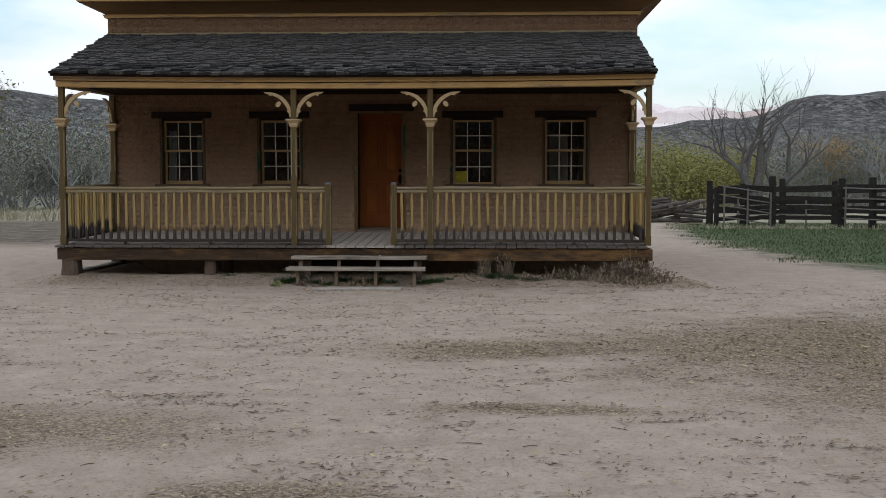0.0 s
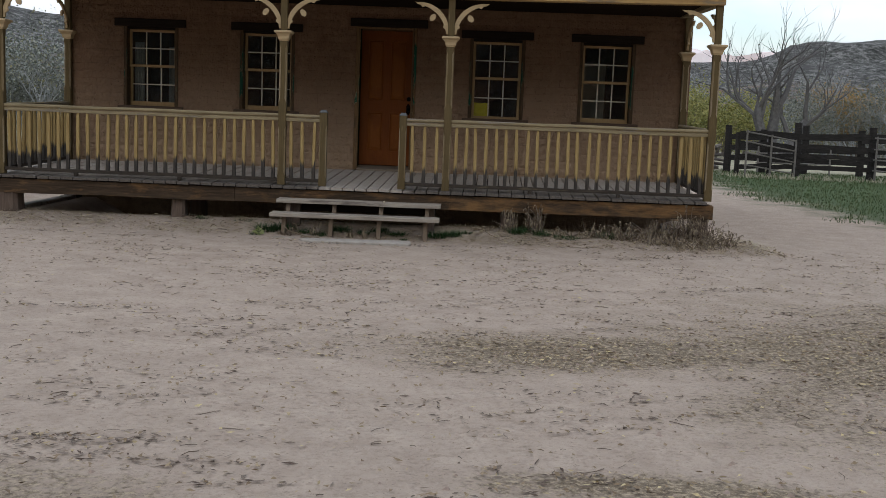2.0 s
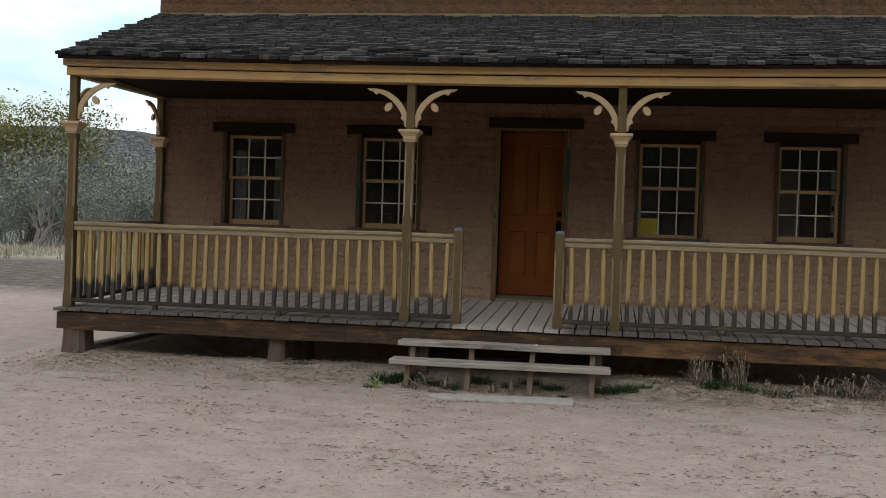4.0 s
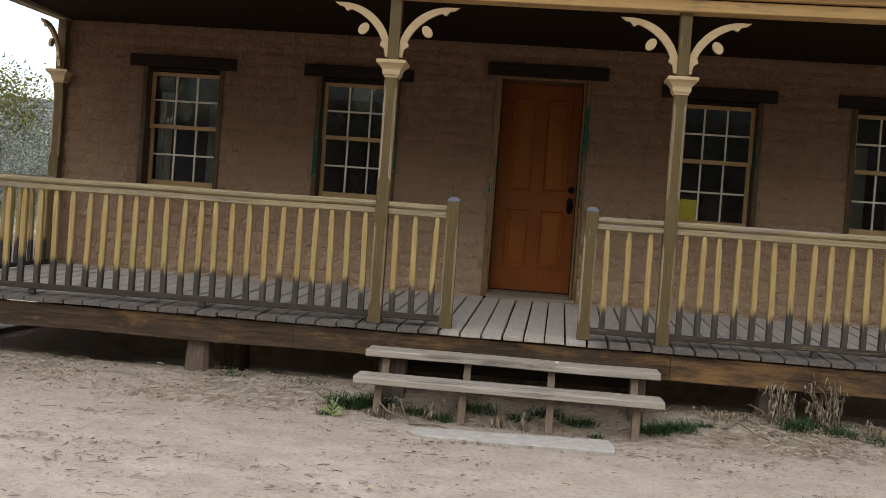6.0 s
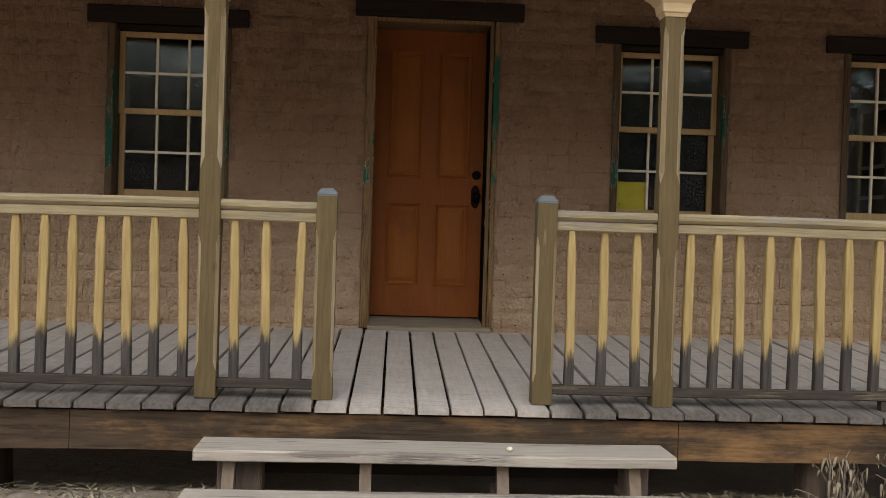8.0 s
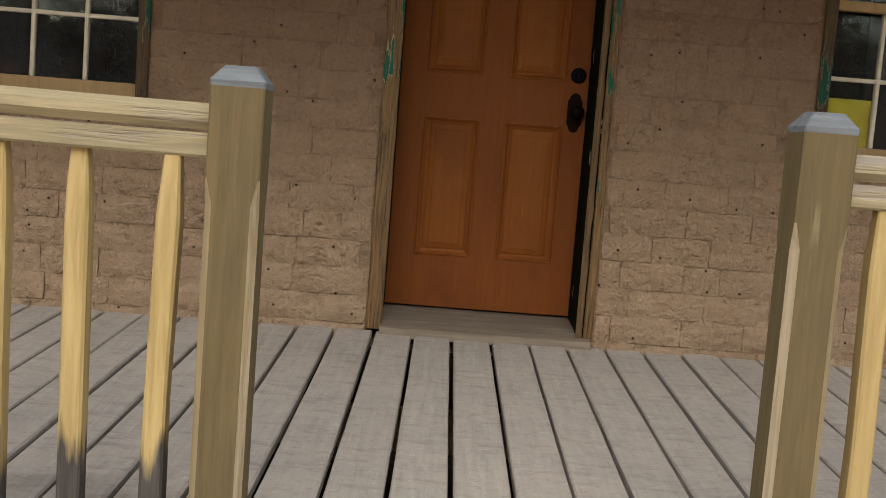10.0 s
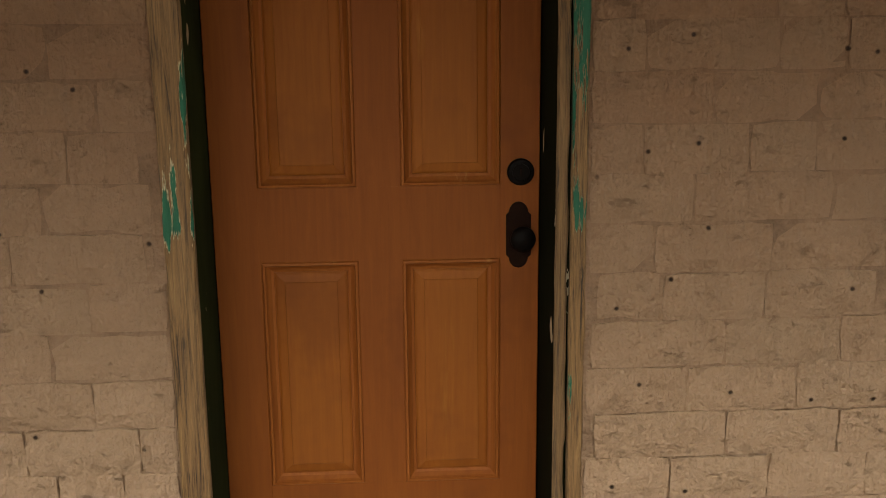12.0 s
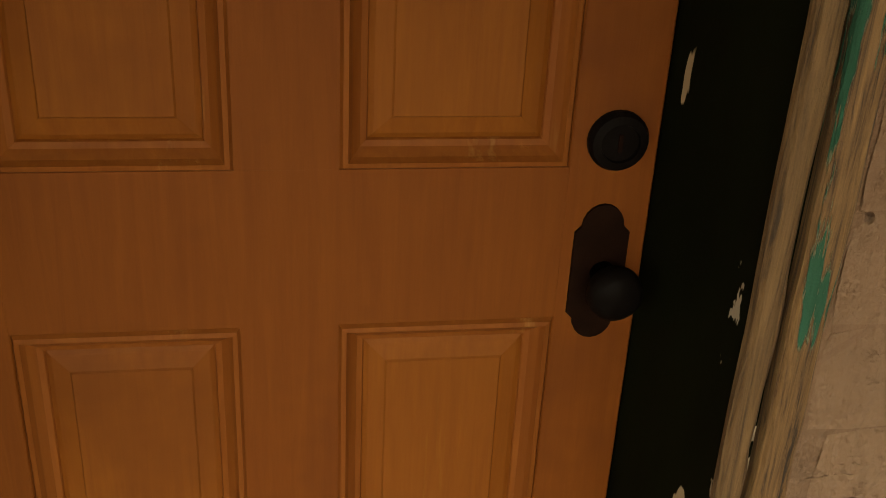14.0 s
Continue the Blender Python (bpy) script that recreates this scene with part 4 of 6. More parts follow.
def railing(name, a0, a1, other, axis, label, n, feet=()):
    """A run of railing between two posts: round-topped cap, rail, balusters and foot rail."""
    if axis == "x":
        at, mr, ml = ((a0 + a1) / 2, other, deck_z(other)), M_RAIL, M_LOWRAIL
    else:
        at, mr, ml = (other, (a0 + a1) / 2, deck_z((a0 + a1) / 2)), M_RAIL_Y, M_LOWRAIL_Y
    t = thing(name, at, label, "railing", "porch railings")

    def run(z0, z1, hw, rnd, wav):
        g = rail_profile_x(a0, a1, other if axis == "x" else 0, z0, z1, hw, rnd, wav)
        if axis == "y":
            g.v = [(other - y, x, z + 0.05 * (x - POST_Y) * 0.6) for x, y, z in g.v]
        return g

    part("cap_rail", run(1.358, 1.402, 0.036, 0.014, 0.006), mr, t)
    part("top_rail", run(1.312, 1.353, 0.026, 0.004, 0.006), mr, t)
    part("foot_rail", run(0.578, 0.620, 0.022, 0.004, 0.005), ml, t)
    for i in range(n):
        a = a0 + (a1 - a0) * (i + 0.5) / n + R.uniform(-0.006, 0.006)
        lift = 0 if axis == "x" else 0.05 * (a - POST_Y) * 0.6
        place = (a, other) if axis == "x" else (other, a)
        piece("baluster", R.choice((BAL_A, BAL_B)), t, pose(place[0], place[1], 0.600 + lift, R.uniform(-0.8, 0.8), R.uniform(-0.9, 0.9), 90 if axis == "y" else R.choice((0, 180))))
    for a in feet:
        g = Geo().box(a - 0.022, a + 0.022, other - 0.022, other + 0.022, deck_z(other) - 0.002, 0.576, 0.003)
        part("foot_block", g, ml, t)
    return t


railing("porch_railing", POSTS[0] + 0.046, POSTS[1] - 0.046, POST_Y, "x", "long weathered wooden railing with yellow balusters rotted dark below", 28, (-3.62, -2.33))
railing("porch_railing", POSTS[1] + 0.046, NEWELS[0] - 0.045, POST_Y, "x", "short weathered wooden railing beside the porch steps", 3)
railing("porch_railing", NEWELS[1] + 0.045, POSTS[2] - 0.046, POST_Y, "x", "short weathered wooden railing beside the porch steps", 3)
railing("porch_railing", POSTS[2] + 0.046, POSTS[3] - 0.046, POST_Y, "x", "long weathered wooden railing with yellow balusters rotted dark below", 25, (2.0, 3.08))
railing("porch_side_railing", POST_Y + 0.046, -0.10, POSTS[0], "y", "wooden side railing of the porch with yellow balusters", 16)
railing("porch_side_railing", POST_Y + 0.046, -0.10, POSTS[3] + 0.02, "y", "wooden side railing of the porch with yellow balusters", 16)

for x in NEWELS:
    z = deck_z(POST_Y)
    t = thing("newel_post", (x, POST_Y, z), "olive-tan square newel post with worn edges and grey top", "newel post", "newel posts")
    part("shaft", shaft(x, POST_Y, [(z, 0.045, 0.003), (z + 0.10, 0.045, 0.003), (z + 0.14, 0.045, 0.013), (z + 0.70, 0.045, 0.013), (z + 0.745, 0.045, 0.003), (z + 0.895, 0.045, 0.003)]), [M_POST, M_CHAMFER], t)
    part("top", Geo().rings([square_ring(x, POST_Y, zz, h, 0.003) for zz, h in ((z + 0.895, 0.045), (z + 0.905, 0.046), (z + 0.93, 0.026))]), M_POSTTOP, t, "grey weathered top")

# ---- windows ----

def window(i, xc, foot=0.062):
    w = thing(f"window_{i}", (xc, 0.1, WIN_Z0), "twelve-pane wooden sash window with orange pine sashes and peeling casing", "window", "front windows", kind="structure")
    x0, x1 = xc - WIN_HALF, xc + WIN_HALF
    fr = part("casing", Geo().box(x0, x0 + 0.045, -0.014, 0.20, WIN_Z0, WIN_Z1, 0.004), M_PEEL_W, w, "weathered casing with peeling green paint")
    part("casing", Geo().box(x1 - 0.045, x1, -0.014, 0.20, WIN_Z0, WIN_Z1, 0.004), M_PEEL_W, w, "weathered casing with peeling green paint")
    # head in near-black wood, which stands for the recess shade above the sash
    part("head", Geo().box(x0 + 0.045, x1 - 0.045, 0.03, 0.20, WIN_Z1 - 0.03, WIN_Z1, 0.003), M_DARKWOOD, w)
    part("lintel", Geo().box(xc - 0.52, xc + 0.50, -0.035, 0.10, WIN_Z1, WIN_Z1 + 0.11, 0.006), M_DARKWOOD, w, "dark rough lintel board")
    part("sill", Geo().box(xc - 0.47, xc + 0.47, -0.045, 0.18, WIN_Z0 - 0.045, WIN_Z0 - 0.002, 0.006), M_SILL, w, "dark brown projecting sill")
    a0, a1 = x0 + 0.047, x1 - 0.047
    mid = 2.015
    for name, z0, z1, y in (("upper_sash", mid - 0.02, WIN_Z1 - 0.032, 0.105), ("lower_sash", WIN_Z0, mid + 0.02, 0.145)):
        st, rt, rb = 0.036, (0.036 if name == "upper_sash" else 0.036), (0.038 if name == "upper_sash" else foot)
        g = Geo()
        g.box(a0, a0 + st, y, y + 0.035, z0, z1, 0.003).box(a1 - st, a1, y, y + 0.035, z0, z1, 0.003)
        g.box(a0 + st, a1 - st, y + 0.001, y + 0.034, z1 - rt, z1, 0.003).box(a0 + st, a1 - st, y + 0.001, y + 0.034, z0, z0 + rb, 0.003)
        sash = part(name, g, M_SASH, w)
        b0, b1, c0, c1 = a0 + st, a1 - st, z0 + rb, z1 - rt
        for k in (1, 2):
            x = b0 + (b1 - b0) * k / 3
            part("muntin", Geo().box(x - 0.008, x + 0.008, y + 0.004, y + 0.030, c0, c1, 0.003), M_MUNTIN, sash)
        zc = (c0 + c1) / 2
        part("muntin", Geo().box(b0, b1, y + 0.005, y + 0.029, zc - 0.008, zc + 0.008, 0.003), M_MUNTIN, sash)
        for k in range(3):
            for j in range(2):
                p0, p1 = b0 + (b1 - b0) * k / 3, b0 + (b1 - b0) * (k + 1) / 3
                q0, q1 = (c0, zc) if j == 0 else (zc, c1)
                t0, t1 = R.uniform(-0.0012, 0.0012), R.uniform(-0.0012, 0.0012)
                g = Geo()
                v = [(p0, y + 0.018 + t0, q0), (p1, y + 0.018 - t0, q0), (p1, y + 0.018 - t0 + t1, q1), (p0, y + 0.018 + t0 + t1, q1)]
                v += [(x, yy + 0.003, z) for x, yy, z in v]
                g.add(v, [(0, 1, 2, 3), (7, 6, 5, 4), (0, 4, 5, 1), (1, 5, 6, 2), (2, 6, 7, 3), (3, 7, 4, 0)])
                part("pane", g, M_GLASS, sash)
    return w


for i, xc in enumerate(WINDOWS, 1):
    window(i, xc, 0.036 if i == 3 else 0.062)


def folds(x0, x1, y, z0, z1, n=14, amp=0.012):
    g = Geo()
    rows = []
    for j in range(5):
        z = z0 + (z1 - z0) * j / 4
        front = [(x0 + (x1 - x0) * i / n, y + amp * math.sin(i * 1.9 + 0.3 * j), z) for i in range(n + 1)]
        back = [(x, yy + 0.004, zz) for x, yy, zz in reversed(front)]
        rows.append(front + back)
    return g.rings(rows)


for x0, x1, z0, z1 in ((-3.70, -3.56, 1.47, 2.36), (-3.20, -3.12, 1.47, 2.3)):
    solo("curtain", folds(x0, x1, 0.30, z0, z1), M_CLOTH, ((x0 + x1) / 2, 0.30, z0), "drawn-back grey cloth curtain behind the window panes", "curtain", "curtains")
solo("yellow_paper", Geo().box(1.245, 1.470, 0.186, 0.190, 1.475, 1.668, 0.001), M_PAPER, (1.36, 0.188, 1.475), "bright yellow paper sheet stained at its foot behind a pane", "paper")
# light-brown panel behind window 4; what it belongs to is unknown
solo("wooden_screen", Geo().box(2.92, 3.25, 1.25, 1.30, 0.662, 2.35, 0.006), M_ROOM_PANEL, (3.08, 1.27, 0.662), "pale upright wooden panel standing inside the room", "screen")

hp = thing("inner_door_post", (3.575, 0.84, 0.66), "white painted upright door post with black hinges inside the room", "post")
part("post", Geo().box(3.53, 3.62, 0.80, 0.88, 0.661, 2.32, 0.006), M_MUNTIN, hp)
for z in (1.55, 1.86, 2.06):
    part("hinge", Geo().box(3.525, 3.60, 0.792, 0.799, z - 0.03, z + 0.03, 0.002), M_IRON, hp, "black iron hinge")

# east window that lets light into the room
w = thing("window_5", (XR, 2.2, EW[2]), "plain four-pane wooden window in the side wall", "window", kind="structure")
g = Geo()
g.box(XR - 0.25, XR - 0.2, EW[0], EW[0] + 0.06, EW[2], EW[3], 0.004).box(XR - 0.25, XR - 0.2, EW[1] - 0.06, EW[1], EW[2], EW[3], 0.004)
g.box(XR - 0.25, XR - 0.2, EW[0] + 0.06, EW[1] - 0.06, EW[2], EW[2] + 0.06, 0.004).box(XR - 0.25, XR - 0.2, EW[0] + 0.06, EW[1] - 0.06, EW[3] - 0.06, EW[3], 0.004)
part("window_frame", g, M_SASH, w)
for z in (1.72, 1.99, 2.26):
    part("muntin", Geo().box(XR - 0.24, XR - 0.21, EW[0] + 0.06, EW[1] - 0.06, z - 0.015, z + 0.015, 0.003), M_MUNTIN, w)
part("pane", Geo().box(XR - 0.228, XR - 0.224, EW[0] + 0.05, EW[1] - 0.05, EW[2] + 0.05, EW[3] - 0.05), M_GLASS, w)

# ---- front door ----
d = thing("door_1", (DOOR_X, 0.25, 0.715), "closed red-brown four-panel wooden door in a deep peeling frame", "door", kind="structure")
L0, L1, DZ0, DZ1 = -0.384, 0.362, 0.716, 2.640
P0, P1, P2, P3 = -0.279, -0.056, 0.044, 0.271
LZ0, LZ1, UZ0, UZ1 = 0.923, 1.479, 1.651, 2.505
FY = 0.25
g = Geo()
g.box(L0, P0, FY, FY + 0.04, DZ0, DZ1, 0.002).box(P3, L1, FY, FY + 0.04, DZ0, DZ1, 0.002)
g.box(P0 - 0.0015, P3 + 0.0015, FY + 0.0003, FY + 0.0395, DZ0, LZ0).box(P0 - 0.0015, P3 + 0.0015, FY + 0.0003, FY + 0.0395, LZ1, UZ0).box(P0 - 0.0015, P3 + 0.0015, FY + 0.0003, FY + 0.0395, UZ1, DZ1)
g.box(P1, P2, FY + 0.0006, FY + 0.039, LZ0, LZ1).box(P1, P2, FY + 0.0006, FY + 0.039, UZ0, UZ1)
part("leaf", g, M_DOOR, d)


def frame_ring(x0, x1, z0, z1, prof):
    """Moulding round a panel: profile of (inset, depth)."""
    g = Geo()
    return g.rings([[(x0 + i, FY + y, z0 + i), (x1 - i, FY + y, z0 + i), (x1 - i, FY + y, z1 - i), (x0 + i, FY + y, z1 - i)] for i, y in prof], cap=False)


for x0, x1 in ((P0, P1), (P2, P3)):
    for z0, z1 in ((LZ0, LZ1), (UZ0, UZ1)):
        part("panel_moulding", frame_ring(x0, x1, z0, z1, [(0, 0.001), (0.003, -0.004), (0.008, -0.005), (0.012, 0.002), (0.020, 0.010), (0.026, 0.012), (0.028, 0.016)]), M_DOOR_DARK, d)
        panel = Geo().rings([[(x0 + i, FY + y, z0 + i), (x1 - i, FY + y, z0 + i), (x1 - i, FY + y, z1 - i), (x0 + i, FY + y, z1 - i)] for i, y in ((0.024, 0.030), (0.026, 0.016), (0.033, 0.012), (0.050, 0.008), (0.052, 0.006))])
        part("panel", panel, M_DOOR_PANEL, d)
KX = 0.318


def disc(g, x, z, rows, sides=28):
    g.rings([[(x + r * math.cos(2 * math.pi * k / sides), FY + y, z + r * math.sin(2 * math.pi * k / sides)) for k in range(sides)] for r, y in rows])
    return g


bolt = part("deadbolt", disc(Geo(), KX, 1.680, [(0.031, 0.0), (0.031, -0.006), (0.028, -0.012), (0.020, -0.014), (0.019, -0.010), (0.001, -0.010)]), M_IRON, d, "round black bronze deadbolt", smooth=False)
part("key_slot", Geo().box(KX - 0.002, KX + 0.002, FY - 0.0125, FY - 0.0105, 1.671, 1.689), M_IRON2, bolt)
# a long plate with shouldered, round-headed ends
out = [(KX - 0.004 + s * 0.022 * math.cos(a), 1.533 + s * (0.054 + 0.024 * math.sin(a))) for s in (1, -1) for a in [math.pi * k / 10 for k in range(11)]]
out = [(KX + 0.025, 1.580)] + out[:11] + [(KX - 0.033, 1.580), (KX - 0.033, 1.486)] + out[11:] + [(KX + 0.025, 1.486)]
plate = part("escutcheon", Geo().extrude(out, FY - 0.004, FY), M_IRON2, d, "brown bronze escutcheon plate")
part("knob", disc(Geo(), KX + 0.001, 1.533, [(0.014, -0.002), (0.012, -0.018), (0.014, -0.028), (0.024, -0.034), (0.029, -0.045), (0.028, -0.056), (0.020, -0.064), (0.001, -0.067)]), M_IRON, plate, "round dark bronze door knob", smooth=True)

JX0, JX1 = -0.440, 0.424
fr = thing("door_frame", (DOOR_X, 0.0, 0.66), "weathered door casing with peeling green and cream paint", "door frame", kind="structure")


def ragged_casing(x0, x1, y0, y1, z0, z1, seed):
    """A casing board whose arrises are chipped."""
    g = Geo()
    rows = []
    n = 70
    for i in range(n + 1):
        z = z0 + (z1 - z0) * i / n
        a = 0.0035 * noise.noise((seed, z * 9, 0)) + 0.002 * noise.noise((seed, z * 40, 0))
        b = 0.0035 * noise.noise((seed, z * 9, 7)) + 0.002 * noise.noise((seed, z * 40, 9))
        rows.append([(x0 + a, y0 + 0.004, z), (x0 + 0.004 + a, y0, z), (x1 - 0.004 + b, y0, z), (x1 + b, y0 + 0.004, z), (x1 + b * 0.3, y1, z), (x0 + a * 0.3, y1, z)])
    return g.rings(rows)


part("casing", ragged_casing(JX0, -0.378, -0.012, 0.006, 0.652, DOOR_Z1, 1.0), M_PEEL, fr)
part("inner_casing", ragged_casing(0.361, 0.386, -0.006, 0.006, 0.652, DOOR_Z1, 5.0), M_PEEL_BARE, fr, "rough bare brown stop board")
part("casing", ragged_casing(0.391, JX1, -0.013, 0.006, 0.652, DOOR_Z1, 2.0), M_PEEL_E, fr)
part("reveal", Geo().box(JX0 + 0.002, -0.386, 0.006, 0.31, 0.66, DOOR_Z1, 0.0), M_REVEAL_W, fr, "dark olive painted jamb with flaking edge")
part("reveal", Geo().box(0.365, JX1 - 0.002, 0.006, 0.31, 0.66, DOOR_Z1, 0.0), M_REVEAL, fr, "dark green painted jamb coloured nearly black as its shaded side")
part("head", Geo().box(-0.378, 0.362, -0.008, 0.31, 2.643, DOOR_Z1, 0.003), M_PEEL, fr)
part("lintel", Geo().box(-0.52, 0.575, -0.04, 0.12, DOOR_Z1 + 0.001, DOOR_Z1 + 0.115, 0.006), M_DARKWOOD, fr, "dark rough lintel board")
g = Geo()
g.rings([[(x, -0.055 + 0.008 * noise.noise((x * 6, 1, 0)), 0.632), (x, -0.05 + 0.008 * noise.noise((x * 6, 1, 0)), 0.668 + 0.004 * noise.noise((x * 8, 2, 0))), (x, 0.10, 0.692), (x, 0.30, 0.708), (x, 0.30, 0.632)] for x in [-0.385 + 0.80 * i / 24 for i in range(25)]])
part("threshold", g, M_THRESH, fr, "worn grey wooden threshold")

# ---- porch floor frame ----
rim = thing("porch_rim", (0, -2.27, 0.30), "dark stained rim board under the edge of the porch floor", "rim board", kind="structure")
for x0, x1 in ((PX0, -1.62), (-1.617, 1.02), (1.023, PX1 - 0.01)):
    n = 16
    rows = []
    for i in range(n + 1):
        x = x0 + (x1 - x0) * i / n
        a, b = 0.010 * noise.noise((x * 1.1, 3, 0)), 0.003 * noise.noise((x * 5, 4, 0))
        rows.append([(x, -2.30 + b, 0.312 + a), (x, -2.25, 0.312 + a), (x, -2.25, 0.482), (x, -2.30 + b, 0.482)])
    part("board", Geo().rings(rows), M_SKIRT, rim)
for x in (PX0 + 0.004, PX1 - 0.054):
    part("side_board", Geo().box(x, x + 0.045, -2.249, -0.01, 0.33, 0.49, 0.004), M_SKIRT, rim)
for y in (-1.25, -0.12):
    part("joist", Geo().box(PX0 + 0.06, PX1 - 0.06, y - 0.05, y + 0.05, 0.40, deck_z(y) - 0.045, 0.004), M_DARKWOOD, rim)
for x in np.linspace(PX0 + 0.12, PX1 - 0.12, 9):
    part("cross_joist", Geo().box(x - 0.03, x + 0.03, -2.245, -1.305, 0.39, 0.50, 0.003), M_DARKWOOD, rim)


def timber_pier(x, y, w, d, h, label):
    """A split, squared block of timber that carries the porch."""
    z0 = ground_z(x, y) - 0.05
    g = Geo()
    rows = []
    for i in range(9):
        z = z0 + (h - z0) * i / 8
        flare = 1 + 0.16 * (1 - i / 8) ** 2
        row = []
        for k in range(16):
            a = 2 * math.pi * (k + 0.5) / 16
            m = max(abs(math.cos(a)), abs(math.sin(a)))
            r = 1 / m * (1 + 0.035 * noise.noise((math.cos(a) * 2 + x, math.sin(a) * 2, z * 1.5)) - (0.07 if k in (3, 9, 12) else 0))
            row.append((x + w / 2 * r * math.cos(a) * flare, y + d / 2 * r * math.sin(a) * flare, z))
        rows.append(row)
    solo("timber_pier", g.rings(rows), M_PIER, (x, y, z0), label, "pier", "porch piers")


g = Geo()
g.rings([[(-4.50 + e, y, -0.06), (-4.35 + e, y, -0.06), (-4.345 + e, y, z), (-4.36 + e, y, z + 0.012), (-4.49 + e, y, z + 0.012), (-4.505 + e, y, z)] for y, z, e in ((-2.02, 0.115, 0.0), (-1.6, 0.125, 0.006), (-1.1, 0.12, -0.004), (-0.6, 0.13, 0.0), (-0.3, 0.135, 0.004))])
solo("ground_sill", g, M_TREAD, (-4.42, -1.15, 0.0), "pale weathered squared timber lying under the porch side", "timber")
timber_pier(-4.46, -2.16, 0.25, 0.26, 0.325, "squat cracked brown timber block under the porch corner")
timber_pier(-2.345, -2.14, 0.17, 0.17, 0.325, "split brown timber block bearing the porch edge")
timber_pier(-4.45, -0.16, 0.2, 0.2, 0.40, "dark timber block under the porch by the wall")
timber_pier(-2.35, -1.2, 0.2, 0.2, 0.41, "dark timber block under the porch")
timber_pier(1.75, -2.1, 0.18, 0.18, 0.325, "split brown timber block bearing the porch edge")
timber_pier(4.08, -2.12, 0.22, 0.2, 0.325, "brown timber block under the porch corner")

# ---- steps ----
st = thing("porch_steps", (-0.05, -2.65, 0.0), "two-tread open wooden porch steps of weathered grey boards", "steps")


def tread(x0, x1, y0, y1, z0, z1, seed, tilt=0.0):
    g = Geo()
    rows = []
    n = 30
    for i in range(n + 1):
        x = x0 + (x1 - x0) * i / n
        e = 0.006 * noise.noise((x * 5, seed, 0)) + 0.004 * noise.noise((x * 17, seed, 3))
        dz = tilt * (i / n - 0.5) + 0.005 * noise.noise((x * 1.2, seed, 9))
        ends = 0.012 * noise.noise((seed, 5, 1)) if i in (0, n) else 0
        rows.append([(x + ends, y0 + e, z0 + 0.004 + dz), (x, y0 + 0.006 + e, z0 + dz), (x, y1, z0 + dz), (x, y1, z1 + dz), (x, y0 + 0.008 + e, z1 + dz), (x + ends, y0 + e, z1 - 0.008 + dz)])
    return g.rings(rows)


part("tread", tread(-1.04, 0.925, -2.625, -2.36, 0.342, 0.388, 1.0), M_TREAD, st)
part("tread", tread(-1.055, 0.925, -2.965, -2.70, 0.205, 0.250, 2.0), M_TREAD, st)
for x in (-0.905, -0.35, 0.215, 0.765):
    gz = ground_z(x, -2.8) - 0.04
    g = Geo()
    g.rings([[(x - 0.024, y - 0.035, z), (x + 0.024, y - 0.035, z), (x + 0.024, y + 0.035, z), (x - 0.024, y + 0.035, z)] for y, z in ((-2.86, gz), (-2.80, 0.203))])
    part("front_leg", g, M_LEG, st)
    g = Geo()
    g.rings([[(x - 0.024, y - 0.03, z), (x + 0.024, y - 0.03, z), (x + 0.024, y + 0.03, z), (x - 0.024, y + 0.03, z)] for y, z in ((-2.60, 0.155), (-2.52, 0.340))])
    part("upper_leg", g, M_LEG, st)
    g = Geo().rings([[(x - 0.022, y, z0), (x + 0.022, y, z0), (x + 0.022, y, z1), (x - 0.022, y, z1)] for y, z0, z1 in ((-2.84, 0.165, 0.203), (-2.30, 0.165, 0.203))])
    part("bearer", g, M_LEG, st)
for x0, x1 in ((-0.965, -0.78), (0.745, 0.85)):
    part("end_block", Geo().box(x0, x1, -2.47, -2.345, 0.02, 0.341, 0.006), M_PIER, st, "dark squared timber block")
part("backboard", Geo().box(-0.98, 0.86, -2.34, -2.305, 0.235, 0.345, 0.004), M_DARKWOOD, st)

# dead stems fallen over the feet of the steps, a pale-leaved weed and a pebble on the upper tread
for pts in (((-0.90, -2.93, 0.13), (-0.82, -2.97, 0.07), (-0.70, -2.99, 0.035), (-0.56, -3.01, 0.012)), ((-0.78, -2.95, 0.16), (-0.74, -2.97, 0.15), (-0.71, -2.97, 0.07), (-0.66, -2.98, 0.0)),
            ((-0.68, -3.0, 0.008), (-0.58, -3.02, 0.02), (-0.49, -2.99, 0.015), (-0.42, -3.0, 0.004)), ((1.35, -2.62, 0.10), (1.44, -2.66, 0.10), (1.53, -2.72, 0.055), (1.62, -2.76, 0.03))):
    lift = [(x, y, z + ground_z(x, y)) for x, y, z in pts]
    solo("dead_stem", Geo().tube(lift, [0.006, 0.0065, 0.005, 0.004], 6), M_DRY, lift[-1], "pale dry bent stem lying by the porch steps", "stem", "dead stems", smooth=True)
g = Geo()
wx, wy = -1.17, -2.97
for k in range(9):
    a, L = 0.7 * k, 0.07 + 0.012 * (k % 3)
    ca, sa, h = math.cos(a), math.sin(a), 0.03 + 0.02 * (k % 4)
    z = ground_z(wx, wy) + h
    g.add([(wx, wy, z - 0.02), (wx + ca * L * 0.5 - sa * 0.011, wy + sa * L * 0.5 + ca * 0.011, z + 0.02), (wx + ca * L, wy + sa * L, z), (wx + ca * L * 0.5 + sa * 0.011, wy + sa * L * 0.5 - ca * 0.011, z + 0.016)], [(0, 1, 2), (0, 2, 3)])
